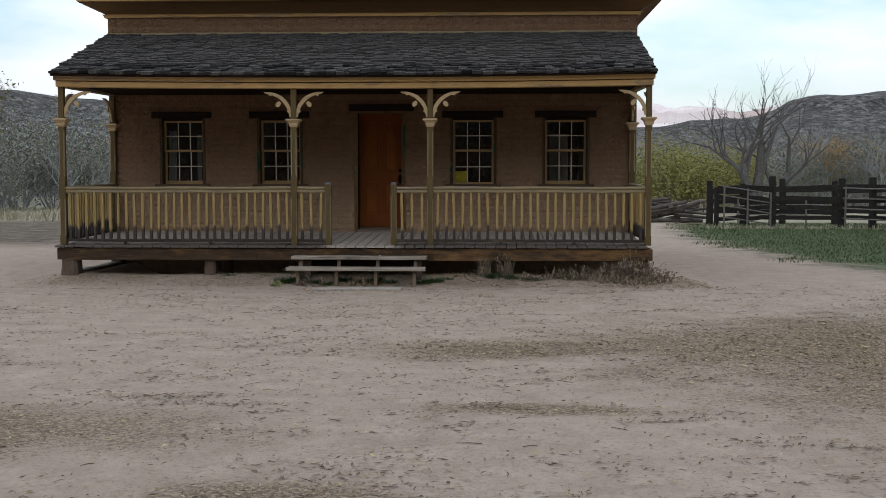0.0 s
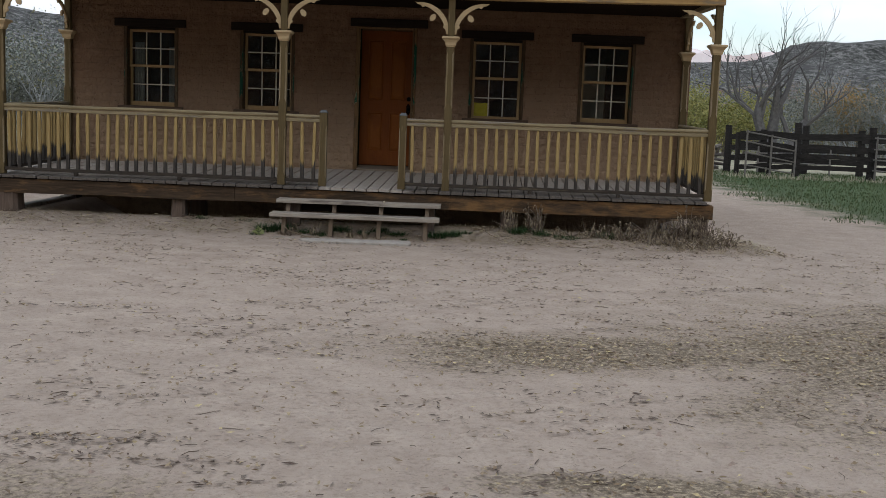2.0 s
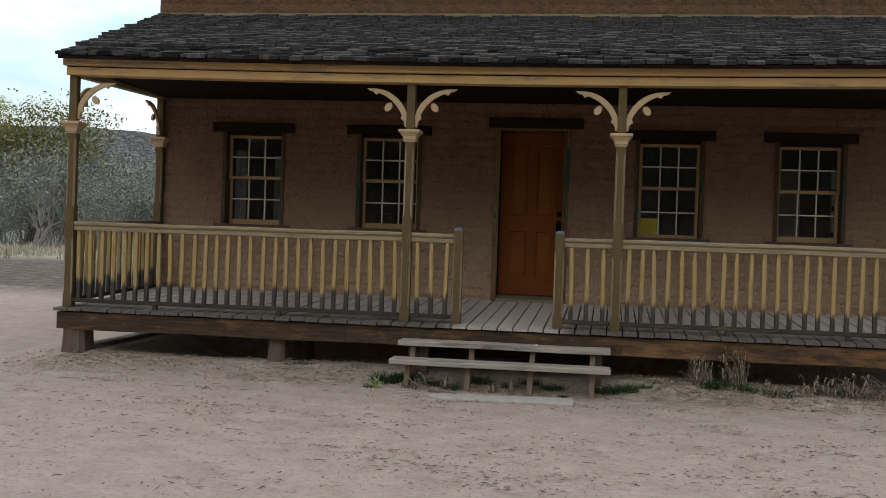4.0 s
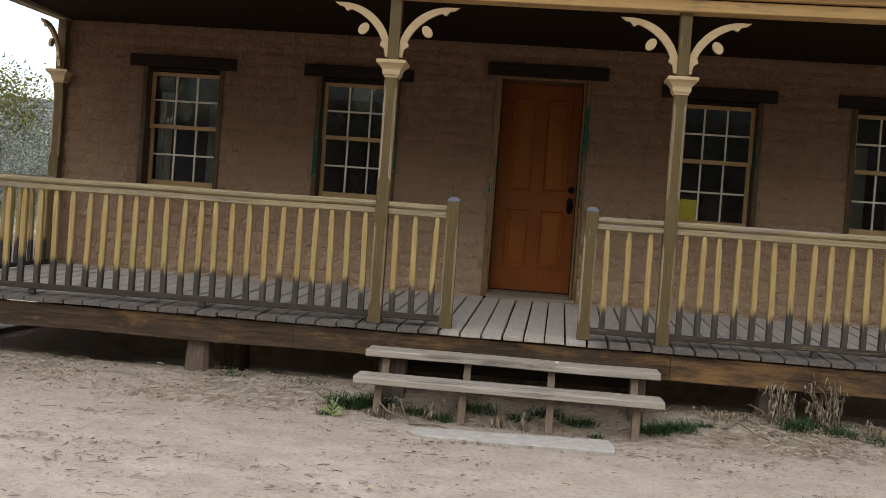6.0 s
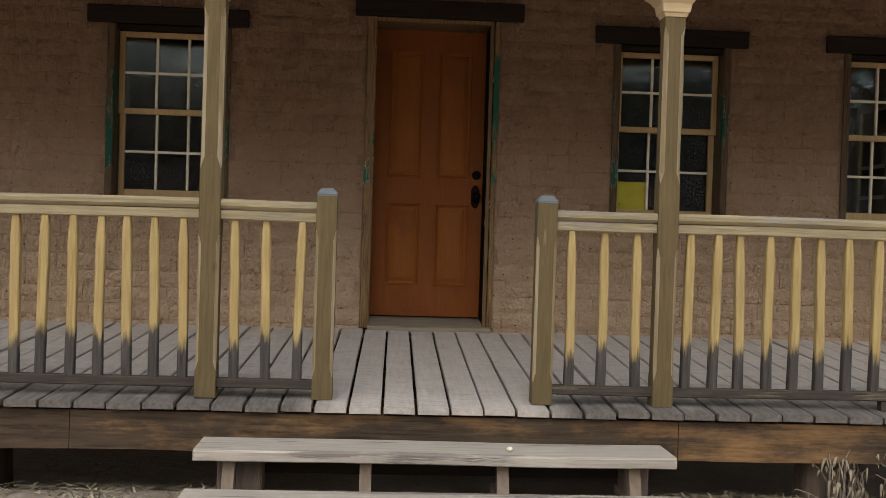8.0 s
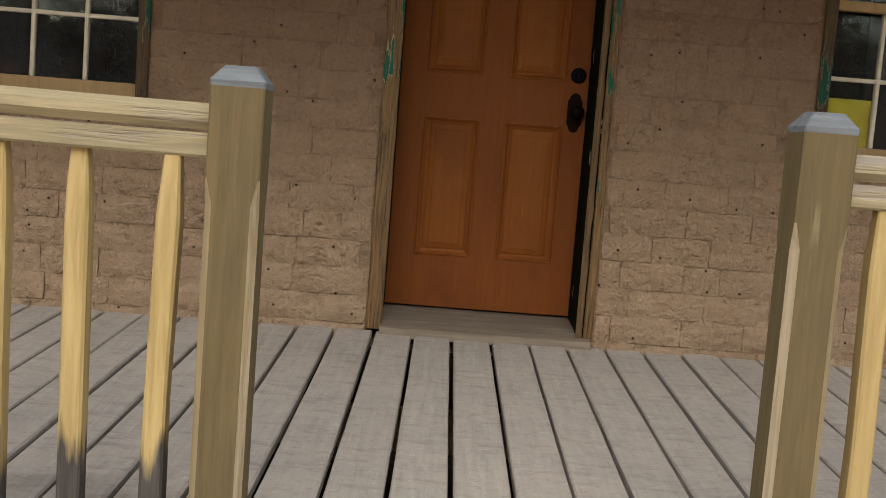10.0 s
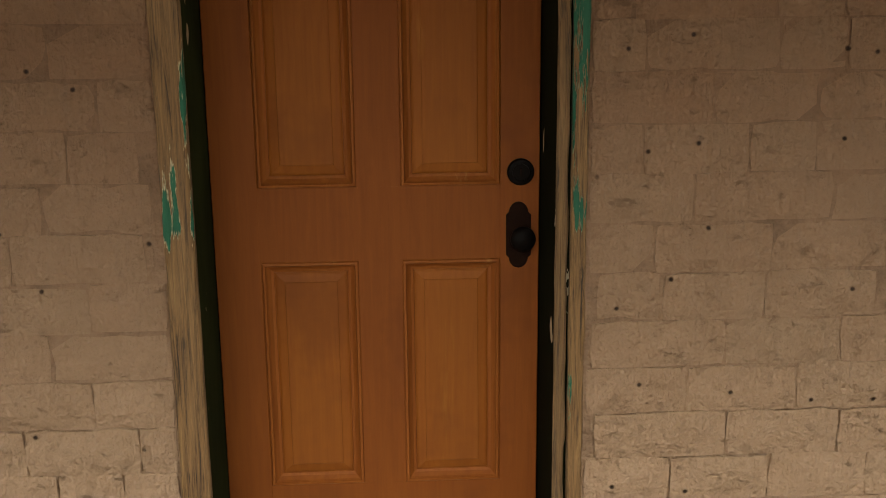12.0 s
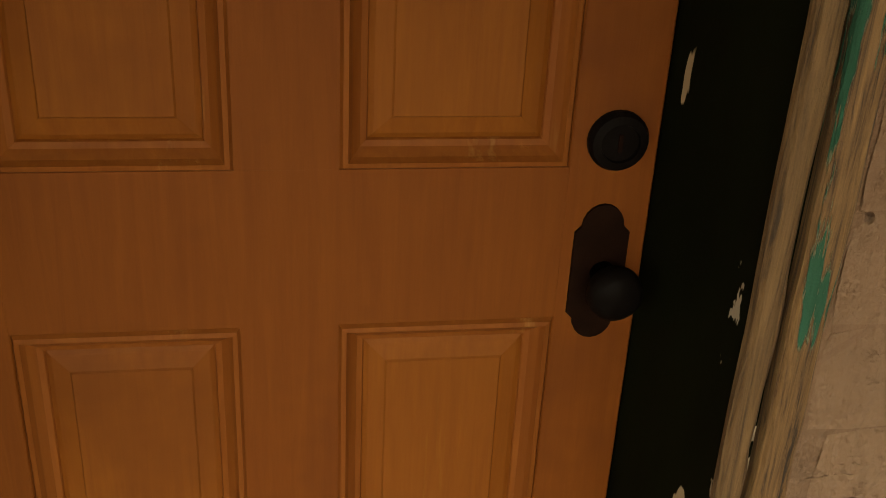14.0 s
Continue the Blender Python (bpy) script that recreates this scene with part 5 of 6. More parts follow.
g.tube([(wx, wy, ground_z(wx, wy) - 0.01), (wx, wy, ground_z(wx, wy) + 0.08)], [0.004, 0.003], 5)
solo("leafy_weed", g, M_PALELEAF, (wx, wy, ground_z(wx, wy)), "small weed with pale yellow-green leaves beside the steps", "weed")
solo("pebble", Geo().rings([[(0.245 + r * math.cos(k * 0.785) * (1.15 if k % 3 else 0.9), -2.53 + 0.8 * r * math.sin(k * 0.785), z) for k in range(8)] for r, z in ((0.008, 0.386), (0.014, 0.392), (0.012, 0.400), (0.004, 0.405))]), M_MUNTIN, (0.245, -2.53, 0.386), "small whitish pebble lying on the upper tread", "pebble", smooth=True)

# flat slab and a broken scrap of board on the ground before the steps
sg = Geo()
so = [(-0.60, -3.12), (-0.1, -3.08), (0.60, -2.98), (0.62, -3.18), (0.61, -3.32), (0.1, -3.35), (-0.45, -3.37), (-0.58, -3.33), (-0.66, -3.22)]
zz = ground_z(0, -3.2)
sg.add([(x, y, zz - 0.02) for x, y in so] + [(x, y, zz + 0.022) for x, y in so] + [(x * 0.985, y * 0.997 - 0.004, zz + 0.028) for x, y in so],
       [tuple(range(9))] + [(i, i + 9, (i + 1) % 9 + 9, (i + 1) % 9) for i in range(9)] + [(i + 9, i + 18, (i + 1) % 9 + 18, (i + 1) % 9 + 9) for i in range(9)] + [tuple(reversed(range(18, 27)))])
solo("stone_slab", sg, M_SLAB, (0, -3.2, zz), "flat pale grey slab lying before the porch steps", "slab")
solo("board_scrap", Geo().box(-0.99, -0.74, -3.06, -2.96, zz - 0.01, zz + 0.018, 0.004), M_TREAD, (-0.86, -3.0, zz), "short scrap of grey board lying on the dirt", "board")


# ---- growing and fallen things ----
def blade(g, x, y, z, h, lean, az, w):
    dx, dy = math.cos(az), math.sin(az)
    px, py = -dy * w / 2, dx * w / 2
    m = 0.55
    g.add([(x - px, y - py, z), (x + px, y + py, z), (x + dx * lean * 0.35 + px * 0.8, y + dy * lean * 0.35 + py * 0.8, z + h * m), (x + dx * lean * 0.35 - px * 0.8, y + dy * lean * 0.35 - py * 0.8, z + h * m), (x + dx * lean, y + dy * lean, z + h)],
          [(0, 1, 2, 3), (3, 2, 4)])


def tuft(x, y, rad, n, h, name="grass_tuft", mat=None, label="green grass tuft growing under the porch steps"):
    g = Geo()
    for _ in range(int(n * 1.7)):
        a, r = R.uniform(0, 6.28), rad * math.sqrt(R.random())
        bx, by = x + r * math.cos(a) * 1.5, y + r * math.sin(a) * 0.7
        blade(g, bx, by, ground_z(bx, by) - 0.005, h * R.uniform(0.25, 0.72), h * R.uniform(0.3, 1.2), R.uniform(0, 6.28), 0.0055)
    return solo(name, g, mat or M_GREEN, (x, y, ground_z(x, y)), label, "grass", "grass tufts")


for x, y, r, n, h in ((-1.12, -2.76, 0.09, 150, 0.17), (-0.95, -2.66, 0.10, 170, 0.15), (-1.22, -2.92, 0.05, 40, 0.10), (-0.66, -2.78, 0.07, 80, 0.11), (-0.48, -2.86, 0.06, 70, 0.10), (-0.26, -2.62, 0.09, 110, 0.13), (0.02, -2.70, 0.05, 60, 0.10), (0.20, -2.55, 0.08, 90, 0.12), (0.42, -2.66, 0.08, 110, 0.10), (0.52, -2.88, 0.04, 30, 0.07), (0.90, -2.70, 0.08, 120, 0.15), (1.06, -2.62, 0.09, 150, 0.13), (1.24, -2.50, 0.05, 50, 0.08), (1.85, -2.42, 0.07, 90, 0.15), (2.15, -2.45, 0.07, 80, 0.13), (2.0, -2.3, 0.14, 170, 0.12), (2.45, -2.5, 0.12, 130, 0.08), (3.0, -2.35, 0.18, 180, 0.12), (-2.05, -2.25, 0.08, 70, 0.06), (-1.5, -2.3, 0.1, 50, 0.05)):
    tuft(x, y, r, n, h)


def droop_leaf(g, p, az, L, w):
    """A shrivelled hanging leaf."""
    dx, dy = math.cos(az), math.sin(az)
    pts = []
    x, y, z = p
    for i in range(4):
        t = i / 3
        pts.append((x + dx * L * 0.5 * t, y + dy * L * 0.5 * t, z - L * t * t * 0.9, w * math.sin(math.pi * (0.12 + 0.8 * t))))
    v = []
    for px, py, pz, ww in pts:
        v += [(px - dy * ww / 2, py + dx * ww / 2, pz), (px + dy * ww / 2, py - dx * ww / 2, pz + 0.25 * ww)]
    g.add(v, [(0, 1, 3, 2), (2, 3, 5, 4), (4, 5, 7, 6)])


def dry_weed(x, y, h, n, spread, label="brown dried weed clump with hanging leaves by the porch"):
    t = thing("dry_weed", (x, y, ground_z(x, y)), label, "weed", "dry weeds")
    gs, gl = Geo(), Geo()
    for _ in range(int(n * 1.5)):
        a, lean = R.uniform(0, 6.28), spread * R.random()
        bx, by = x + 0.5 * spread * R.uniform(-1, 1), y + 0.2 * spread * R.uniform(-1, 1)
        z0 = ground_z(bx, by) - 0.02
        hh = h * R.uniform(0.45, 1.05)
        pts = [(bx + math.cos(a) * lean * s * s + 0.012 * R.uniform(-1, 1), by + math.sin(a) * lean * s * s * 0.5 + 0.012 * R.uniform(-1, 1), z0 + hh * (s - 0.25 * s * s * (lean / max(spread, 0.01)))) for s in (0, 0.3, 0.6, 0.85, 1)]
        gs.tube(pts, [0.005, 0.0045, 0.004, 0.003, 0.002], 4)
        for p in pts[1:]:
            for _ in range(R.choice((1, 2, 3, 4))):
                droop_leaf(gl, p, R.uniform(0, 6.28), R.uniform(0.02, 0.065), R.uniform(0.006, 0.014))
    tagged(part("stalk_clump", gs, M_TWIG, t), kind="stuff")
    tagged(part("leaf_clump", gl, M_DRY, t), kind="stuff")


for w in ((1.78, -2.33, 0.34, 16, 0.16), (2.08, -2.33, 0.40, 18, 0.20), (-0.52, -2.86, 0.20, 5, 0.07), (-0.12, -2.88, 0.17, 4, 0.05), (0.05, -2.9, 0.20, 4, 0.04), (-0.84, -2.92, 0.14, 4, 0.1),
          (2.75, -2.42, 0.20, 14, 0.26), (3.15, -2.45, 0.24, 18, 0.3), (3.5, -2.4, 0.28, 20, 0.3), (3.8, -2.4, 0.36, 22, 0.3), (4.1, -2.45, 0.34, 22, 0.34), (4.3, -2.6, 0.22, 16, 0.34), (3.6, -2.62, 0.16, 16, 0.36), (4.0, -2.72, 0.16, 14, 0.3), (3.95, -2.30, 0.48, 10, 0.16), (1.4, -2.36, 0.10, 8, 0.2), (2.42, -2.4, 0.14, 10, 0.24)):
    dry_weed(*w)


def litter_density(x, y):
    d = 0.10
    for cx, cy, rx, ry, k in ((1.9, -8.6, 1.2, 0.6, 1.0), (4.9, -8.6, 2.3, 2.3, 0.9), (2.25, -11.1, 0.8, 0.25, 0.4), (-1.3, -11.8, 1.6, 0.7, 0.6), (6.6, -9.5, 2.6, 3.4, 0.7), (0.9, -13.2, 0.7, 0.4, 0.8)):
        q = ((x - cx) / rx) ** 2 + ((y - cy) / ry) ** 2
        d += k * max(0, 1.15 - q)
    if y > -2.95 and -5 < x < 5:
        d += 1.3 * (1 if x > 0.9 else 0.55)
    return d


def scatter(name, count, seed, shape, mat, label, category, box=(-8.5, 9.5, -16.8, -2.15)):
    rr = random.Random(seed)
    g = Geo()
    made = 0
    while made < count:
        x, y = rr.uniform(box[0], box[1]), rr.uniform(box[2], box[3])
        if rr.random() * 1.5 > litter_density(x, y) * (1 if noise.noise((x * 0.9, y * 0.9, seed)) > -0.15 else 0.3):
            continue
        shape(g, rr, x, y, ground_z(x, y))
        made += 1
    return solo(name, g, mat, (0, 0, 0), label, category, kind="stuff")


def leaf_shape(g, rr, x, y, z):
    L, w, a = rr.uniform(0.012, 0.05), rr.uniform(0.006, 0.02), rr.uniform(0, 6.28)
    c, s = math.cos(a), math.sin(a)
    lift = [0.004 + rr.uniform(0, 0.012) for _ in range(4)]
    q = ((-L / 2, 0), (0, -w / 2), (L / 2, 0), (0, w / 2))
    g.add([(x + c * p - s * r, y + s * p + c * r, z + 0.004 + h) for (p, r), h in zip(q, lift)], [(0, 1, 3), (1, 2, 3)])


def twig_shape(g, rr, x, y, z):
    L, a, r = rr.uniform(0.02, 0.10) * rr.choice((0.5, 0.7, 1, 1.5)), rr.gauss(0.1, 1.4), rr.uniform(0.001, 0.0032)
    b = a + rr.uniform(-0.5, 0.5)
    p0 = (x, y, z + 0.005)
    p1 = (x + math.cos(a) * L / 2, y + math.sin(a) * L / 2, z + 0.008)
    p2 = (p1[0] + math.cos(b) * L / 2, p1[1] + math.sin(b) * L / 2, z + 0.005)
    g.tube([p0, p1, p2], [r, r, r * 0.6], 3, False)


def clod_shape(g, rr, x, y, z):
    r = rr.uniform(0.006, 0.02)
    v = [(x + r * math.cos(k * 1.57 + 0.4) * rr.uniform(0.7, 1.3), y + r * math.sin(k * 1.57 + 0.4) * rr.uniform(0.7, 1.3), z) for k in range(4)] + [(x, y, z + r * 0.7)]
    g.add(v, [(0, 1, 4), (1, 2, 4), (2, 3, 4), (3, 0, 4)])


scatter("leaf_litter", 30000, 3, leaf_shape, M_LITTER, "dry brown and yellow leaves fallen on the dirt", "leaves")
scatter("twig_litter", 3600, 4, twig_shape, M_TWIG, "small dead twigs lying on the dirt", "twigs")
scatter("dirt_clods", 3500, 5, clod_shape, M_PEBBLE, "small clods and pebbles on the dirt", "pebbles")

def straw_shape(g, rr, x, y, z):
    if rr.random() < 0.35 and y < -2.8:
        return
    L, a, w = rr.uniform(0.03, 0.13), rr.uniform(0, 6.28), rr.uniform(0.004, 0.012)
    c, s = math.cos(a), math.sin(a)
    h0, h1 = rr.uniform(0.003, 0.02), rr.uniform(0.003, 0.03)
    g.add([(x - s * w / 2, y + c * w / 2, z + h0), (x + s * w / 2, y - c * w / 2, z + h0), (x + c * L + s * w / 3, y + s * L - c * w / 3, z + h1), (x + c * L - s * w / 3, y + s * L + c * w / 3, z + h1)], [(0, 1, 2, 3)])


scatter("straw_litter", 6500, 9, straw_shape, M_STRAWBIT, "pale straw and dry stalks lying along the porch foot", "straw", (-4.6, 4.9, -3.0, -1.9))

def shred_shape(g, rr, x, y, z):
    L, w, a = rr.uniform(0.015, 0.075), rr.uniform(0.005, 0.017), rr.gauss(0.05, 0.7)
    c, s = math.cos(a), math.sin(a)
    q = ((-L / 2, -w / 3), (L * 0.1, -w / 2), (L / 2, w / 4), (0, w / 2))
    g.add([(x + c * p - s * r, y + s * p + c * r, z + 0.004 + rr.uniform(0, 0.008)) for p, r in q], [(0, 1, 3), (1, 2, 3)])


# wind rows of leaves, bark shreds and twigs lying across the yard
rr = random.Random(77)
shreds, drift = Geo(), Geo()
for _ in range(660):
    x, y = rr.uniform(-7.5, 9.0), -15.6 + 12.6 * rr.random() ** 1.15
    if x < -1 and rr.random() < 0.35:
        continue
    L, W = rr.uniform(0.12, 0.75), rr.uniform(0.02, 0.10)
    turn = rr.gauss(0.05, 0.18)
    for _k in range(int(26 * L / 0.4) + 8):
        a, b = rr.gauss(0, L / 2), rr.gauss(0, W)
        px, py = x + a * math.cos(turn) - b * math.sin(turn), y + a * math.sin(turn) + b * math.cos(turn)
        pz = ground_z(px, py)
        if rr.random() < 0.62:
            shred_shape(shreds, rr, px, py, pz)
        else:
            leaf_shape(drift, rr, px, py, pz)
solo("twig_drift", shreds, M_TWIG, (0, 0, 0), "dark shreds of bark and twigs lying in streaks on dirt", "twigs", kind="stuff")
solo("leaf_drift", drift, M_LITTER, (0, 0, 0), "dry tan leaves drifted in small heaps on dirt", "leaves", kind="stuff")

# grass of the field to the east, and straw to the north
rr = random.Random(11)
g = Geo()
made = 0
while made < 42000:
    x, y = rr.uniform(6.5, 20), rr.uniform(-6.5, 26)
    q1 = ((x - 18.5) / 10.8) ** 2 + ((y - 10) / 24) ** 2 + 0.25 * noise.noise((x * 0.5, y * 0.5, 2))
    q2 = ((x - 9.2) / 3.6) ** 2 + ((y + 5.6) / 2.6) ** 2 + 0.7 * noise.noise((x * 0.8, y * 0.8, 2))
    if q1 > 1 and (q2 > 1 or rr.random() > 0.5):
        continue
    hh = rr.uniform(0.02, 0.075) * (1 if q1 <= 1 else 0.4)
    blade(g, x, y, ground_z(x, y) - 0.005, hh, hh * rr.uniform(0.3, 1.0), rr.uniform(0, 6.28), 0.016)
    made += 1
solo("field_grass", g, M_GRASS, (0, 0, 0), "short green grass of the field beside the yard", "grass", kind="stuff")
g = Geo()
for _ in range(9000):
    x, y = rr.uniform(-48, -6), rr.uniform(24, 52)
    if noise.noise((x * 0.25, y * 0.25, 3)) < -0.2:
        continue
    hh = rr.uniform(0.15, 0.5)
    blade(g, x, y, ground_z(x, y) - 0.01, hh, hh * rr.uniform(0.2, 0.8), rr.uniform(0, 6.28), 0.05)
for _ in range(900):
    x = rr.uniform(9.5, 20)
    y = 19.6 + rr.uniform(-1.0, 1.2)
    hh = rr.uniform(0.06, 0.2)
    blade(g, x, y, ground_z(x, y) - 0.01, hh, hh * rr.uniform(0.2, 0.8), rr.uniform(0, 6.28), 0.03)
solo("straw_grass", g, M_STRAW, (0, 0, 0), "pale dry straw grass along the field edge", "grass", kind="stuff")


# ---- trees and brush ----
def limb(g, rr, p, d, L, r, depth, tips, bend=0.35, forks=(2, 3), shrink=0.68, sides=6):
    pts, rad = [Vector(p)], [r]
    d = Vector(d).normalized()
    n = 4
    for i in range(n):
        d = (d + Vector((rr.uniform(-1, 1), rr.uniform(-1, 1), rr.uniform(-0.4, 0.7))) * bend * 0.5).normalized()
        pts.append(pts[-1] + d * L / n)
        rad.append(r * (1 - 0.45 * (i + 1) / n))
    g.tube([tuple(q) for q in pts], rad, max(3, sides), depth == 0)
    if depth <= 0:
        tips.append((pts[-1], d))
        return
    for k in range(rr.randint(*forks)):
        a = rr.uniform(0, 6.28)
        side = d.orthogonal().normalized()
        side.rotate(Matrix.Rotation(a, 3, d))
        nd = (d * rr.uniform(0.7, 1.1) + side * rr.uniform(0.4, 0.95) + Vector((0, 0, 0.18))).normalized()
        j = n if k == 0 else rr.choice((n, n - 1, n - 2))
        limb(g, rr, pts[j], nd, L * rr.uniform(shrink - 0.13, shrink + 0.12), rad[j] * rr.uniform(0.62, 0.88), depth - 1, tips, bend, forks, shrink, sides - 1)


def tree(name, at, trunk_len, r, depth, seed, mat, label, leaf=None, leaf_n=0, leaf_size=0.1, stems=1, bend=0.35, forks=(2, 3), shrink=0.68, group="", flare=0.4, puff=0.5):
    rr = random.Random(seed)
    x, y = at
    z = ground_z(x, y) - 0.1
    t = thing(name, (x, y, z), label, name.replace("_", " ").split()[-1], group)
    g, tips = Geo(), []
    for k in range(stems):
        a = rr.uniform(0, 6.28)
        lean = flare * (rr.uniform(0.4, 1) if stems > 1 else rr.uniform(0, 0.4))
        limb(g, rr, (x + 0.12 * stems ** 0.5 * math.cos(a) * (stems > 1), y + 0.12 * stems ** 0.5 * math.sin(a) * (stems > 1), z), (math.cos(a) * lean, math.sin(a) * lean, 1), trunk_len * rr.uniform(0.75, 1.15), r * rr.uniform(0.7, 1.1), depth, tips, bend, forks, shrink)
    part("trunk", g, mat, t)
    if leaf:
        c = Geo()
        for _ in range(leaf_n):
            p, d = rr.choice(tips)
            q = p + Vector((rr.gauss(0, puff), rr.gauss(0, puff), rr.gauss(0, puff * 0.9)))
            if q.z < z + 0.2:
                continue
            s = leaf_size * rr.uniform(0.5, 1.3)
            u = Vector((rr.uniform(-1, 1), rr.uniform(-1, 1), rr.uniform(-1, 1))).normalized()
            w = u.orthogonal().normalized() * s * 0.5
            u = u * s
            c.add([tuple(q - u), tuple(q + w), tuple(q + u), tuple(q - w)], [(0, 1, 2), (0, 2, 3)])
        part("crown", c, leaf, t)
    return t


def ray_spot(tan, dist):
    """A place on the plan at a bearing from the walk's start."""
    return (1.78 + tan * dist, -17.8 + dist)


big = tree("bare_tree", ray_spot(0.258, 56), 2.6, 0.36, 4, 27, M_BARE, "tall bare grey tree with spreading dead limbs behind the corral", bend=0.40, shrink=0.72, stems=4, flare=0.38, forks=(2, 3))
greyb = tree("grey_bush", (-30, 50), 1.5, 0.055, 3, 31, M_BRUSH, "grey leafless thicket bush with a few dull leaves", M_LEAF_GREY, 4200, 0.07, stems=9, forks=(2, 4), group="grey thicket", flare=0.8, puff=0.55)
greyc = tree("grey_bush", (-24, 55), 1.9, 0.06, 3, 33, M_BRUSH, "tall grey leafless thicket bush with dull green leaves", M_LEAF_GREY, 4600, 0.075, stems=8, forks=(2, 4), group="grey thicket", flare=0.6, puff=0.6)
yelb = tree("yellow_bush", ray_spot(0.175, 66), 1.0, 0.05, 3, 41, M_BARK, "yellow-green autumn bush at the edge of the field", M_LEAF_YEL, 5200, 0.065, stems=10, forks=(2, 3), group="yellow bushes", flare=0.5, puff=0.5)
rust = tree("rust_tree", ray_spot(0.338, 78), 2.0, 0.1, 3, 43, M_BARK, "rust-coloured autumn tree beyond the corral", M_LEAF_ORG, 6500, 0.13, stems=4, forks=(2, 4), flare=0.5, puff=0.6)
greyt = tree("grey_tree", ray_spot(0.365, 70), 2.3, 0.13, 4, 45, M_BRUSH, "slender leafless grey tree beyond the corral", stems=3, forks=(2, 4), group="grey trees", flare=0.4, bend=0.3, shrink=0.72)
yelt = tree("yellow_tree", (-44, 62), 2.3, 0.12, 3, 47, M_BARK, "yellow-leaved tree rising above the thicket", M_LEAF_YEL, 12000, 0.075, stems=3, forks=(2, 4), group="yellow trees", flare=0.5, puff=0.36)


def spread(src, places, s0=0.8, s1=1.25):
    for x, y in places:
        s = R.uniform(s0, s1)
        copy_thing(src, pose(x, y, ground_z(x, y) - 0.1, 0, 0, R.uniform(0, 360)) @ Matrix.Scale(s, 4))


west = [(x + R.uniform(-1.5, 1.5), y + R.uniform(-1.5, 1.5)) for y in (49, 54, 60) for x in range(-52, -5, 4)]
spread(greyb, west[::2], 0.9, 1.5)
spread(greyc, west[1::2], 0.9, 1.5)
spread(yelt, [(-43, 60), (-39.5, 58), (-47, 57), (-46, 64)], 1.7, 2.0)
tree("dark_thicket_tree", (-31, 44), 2.2, 0.2, 4, 51, M_BARK, "dark crooked leafless tree before the thicket", stems=2, forks=(2, 3), flare=0.8, bend=0.6)
spread(yelb, [ray_spot(0.158, 58), ray_spot(0.20, 60), ray_spot(0.225, 64), ray_spot(0.14, 66), ray_spot(0.11, 60), ray_spot(0.215, 70), ray_spot(0.165, 74), ray_spot(0.19, 76)], 0.85, 1.5)
spread(greyb, [ray_spot(0.27 + 0.022 * k, 72 + 4 * (k % 3)) for k in range(9)], 0.9, 1.3)
spread(greyt, [ray_spot(0.31, 76), ray_spot(0.40, 72), ray_spot(0.29, 82), ray_spot(0.20, 84), ray_spot(0.42, 66)], 0.8, 1.2)
spread(greyc, [ray_spot(0.05 + 0.035 * k, 90 + 3 * (k % 3)) for k in range(11)], 0.9, 1.3)

# unseen trees behind the visitor: the panes reflect them, and they block low sky
back = tree("leafy_tree", (6.5, -36), 3.2, 0.3, 4, 61, M_BARK, "large half-bare cottonwood tree at the south of the yard", M_LEAF_DK, 1300, 0.14, stems=2, forks=(2, 4), group="south trees", bend=0.4, shrink=0.74, puff=0.7)
spread(back, [(-3, -38), (12, -36), (16, -42), (24, -40), (-9, -36), (-16, -38), (1, -44), (20, -34), (-22, -36), (-12, -44), (8, -46), (30, -42), (-30, -44)], 1.1, 1.5)


# ---- hills and far cliffs ----
def ridge(name, mat, tans, dist, depth, label, rough, seed, steps=90, back_y=1):
    """A mesa flank: foot, talus slope, broken rim and flat top, along a line of bearings and heights."""
    g = Geo()
    prof = ((0.0, 0.0), (0.16, 0.10), (0.34, 0.30), (0.52, 0.52), (0.66, 0.72), (0.78, 0.82), (0.84, 0.95), (0.90, 1.0), (1.6, 1.02), (3.0, 0.9))
    t0, t1 = tans[0][0], tans[-1][0]
    rows = []
    for i in range(steps + 1):
        t = t0 + (t1 - t0) * i / steps
        for (a, ha), (b, hb) in zip(tans, tans[1:]):
            if a <= t <= b:
                k = (t - a) / (b - a)
                h = ha + (hb - ha) * k
                break
        row = []
        for s, q in prof:
            d = dist * (1 + depth * (s - 0.9))
            d *= 1 + 0.03 * noise.noise((t * 14, s * 3, seed))
            w = rough * (noise.noise((t * 30, s * 6, seed)) + 0.6 * noise.noise((t * 90, s * 14, seed + 3)))
            row.append((1.78 + t * d, -17.8 + back_y * d, max(-1.0, h * d * q + 1.38 * min(1, q * 3) + w * (0.3 + q) * (d / dist)) if q > 0 else -1.0))
        rows.append(row)
    n = len(prof)
    g.v = [p for r in rows for p in r]
    g.f = [(i * n + j, (i + 1) * n + j, (i + 1) * n + j + 1, i * n + j + 1) for i in range(steps) for j in range(n - 1)]
    if back_y < 0:
        g.f = [tuple(reversed(f)) for f in g.f]
    g.mi = [0] * len(g.f)
    return structure(name, g, mat, label, "hill")


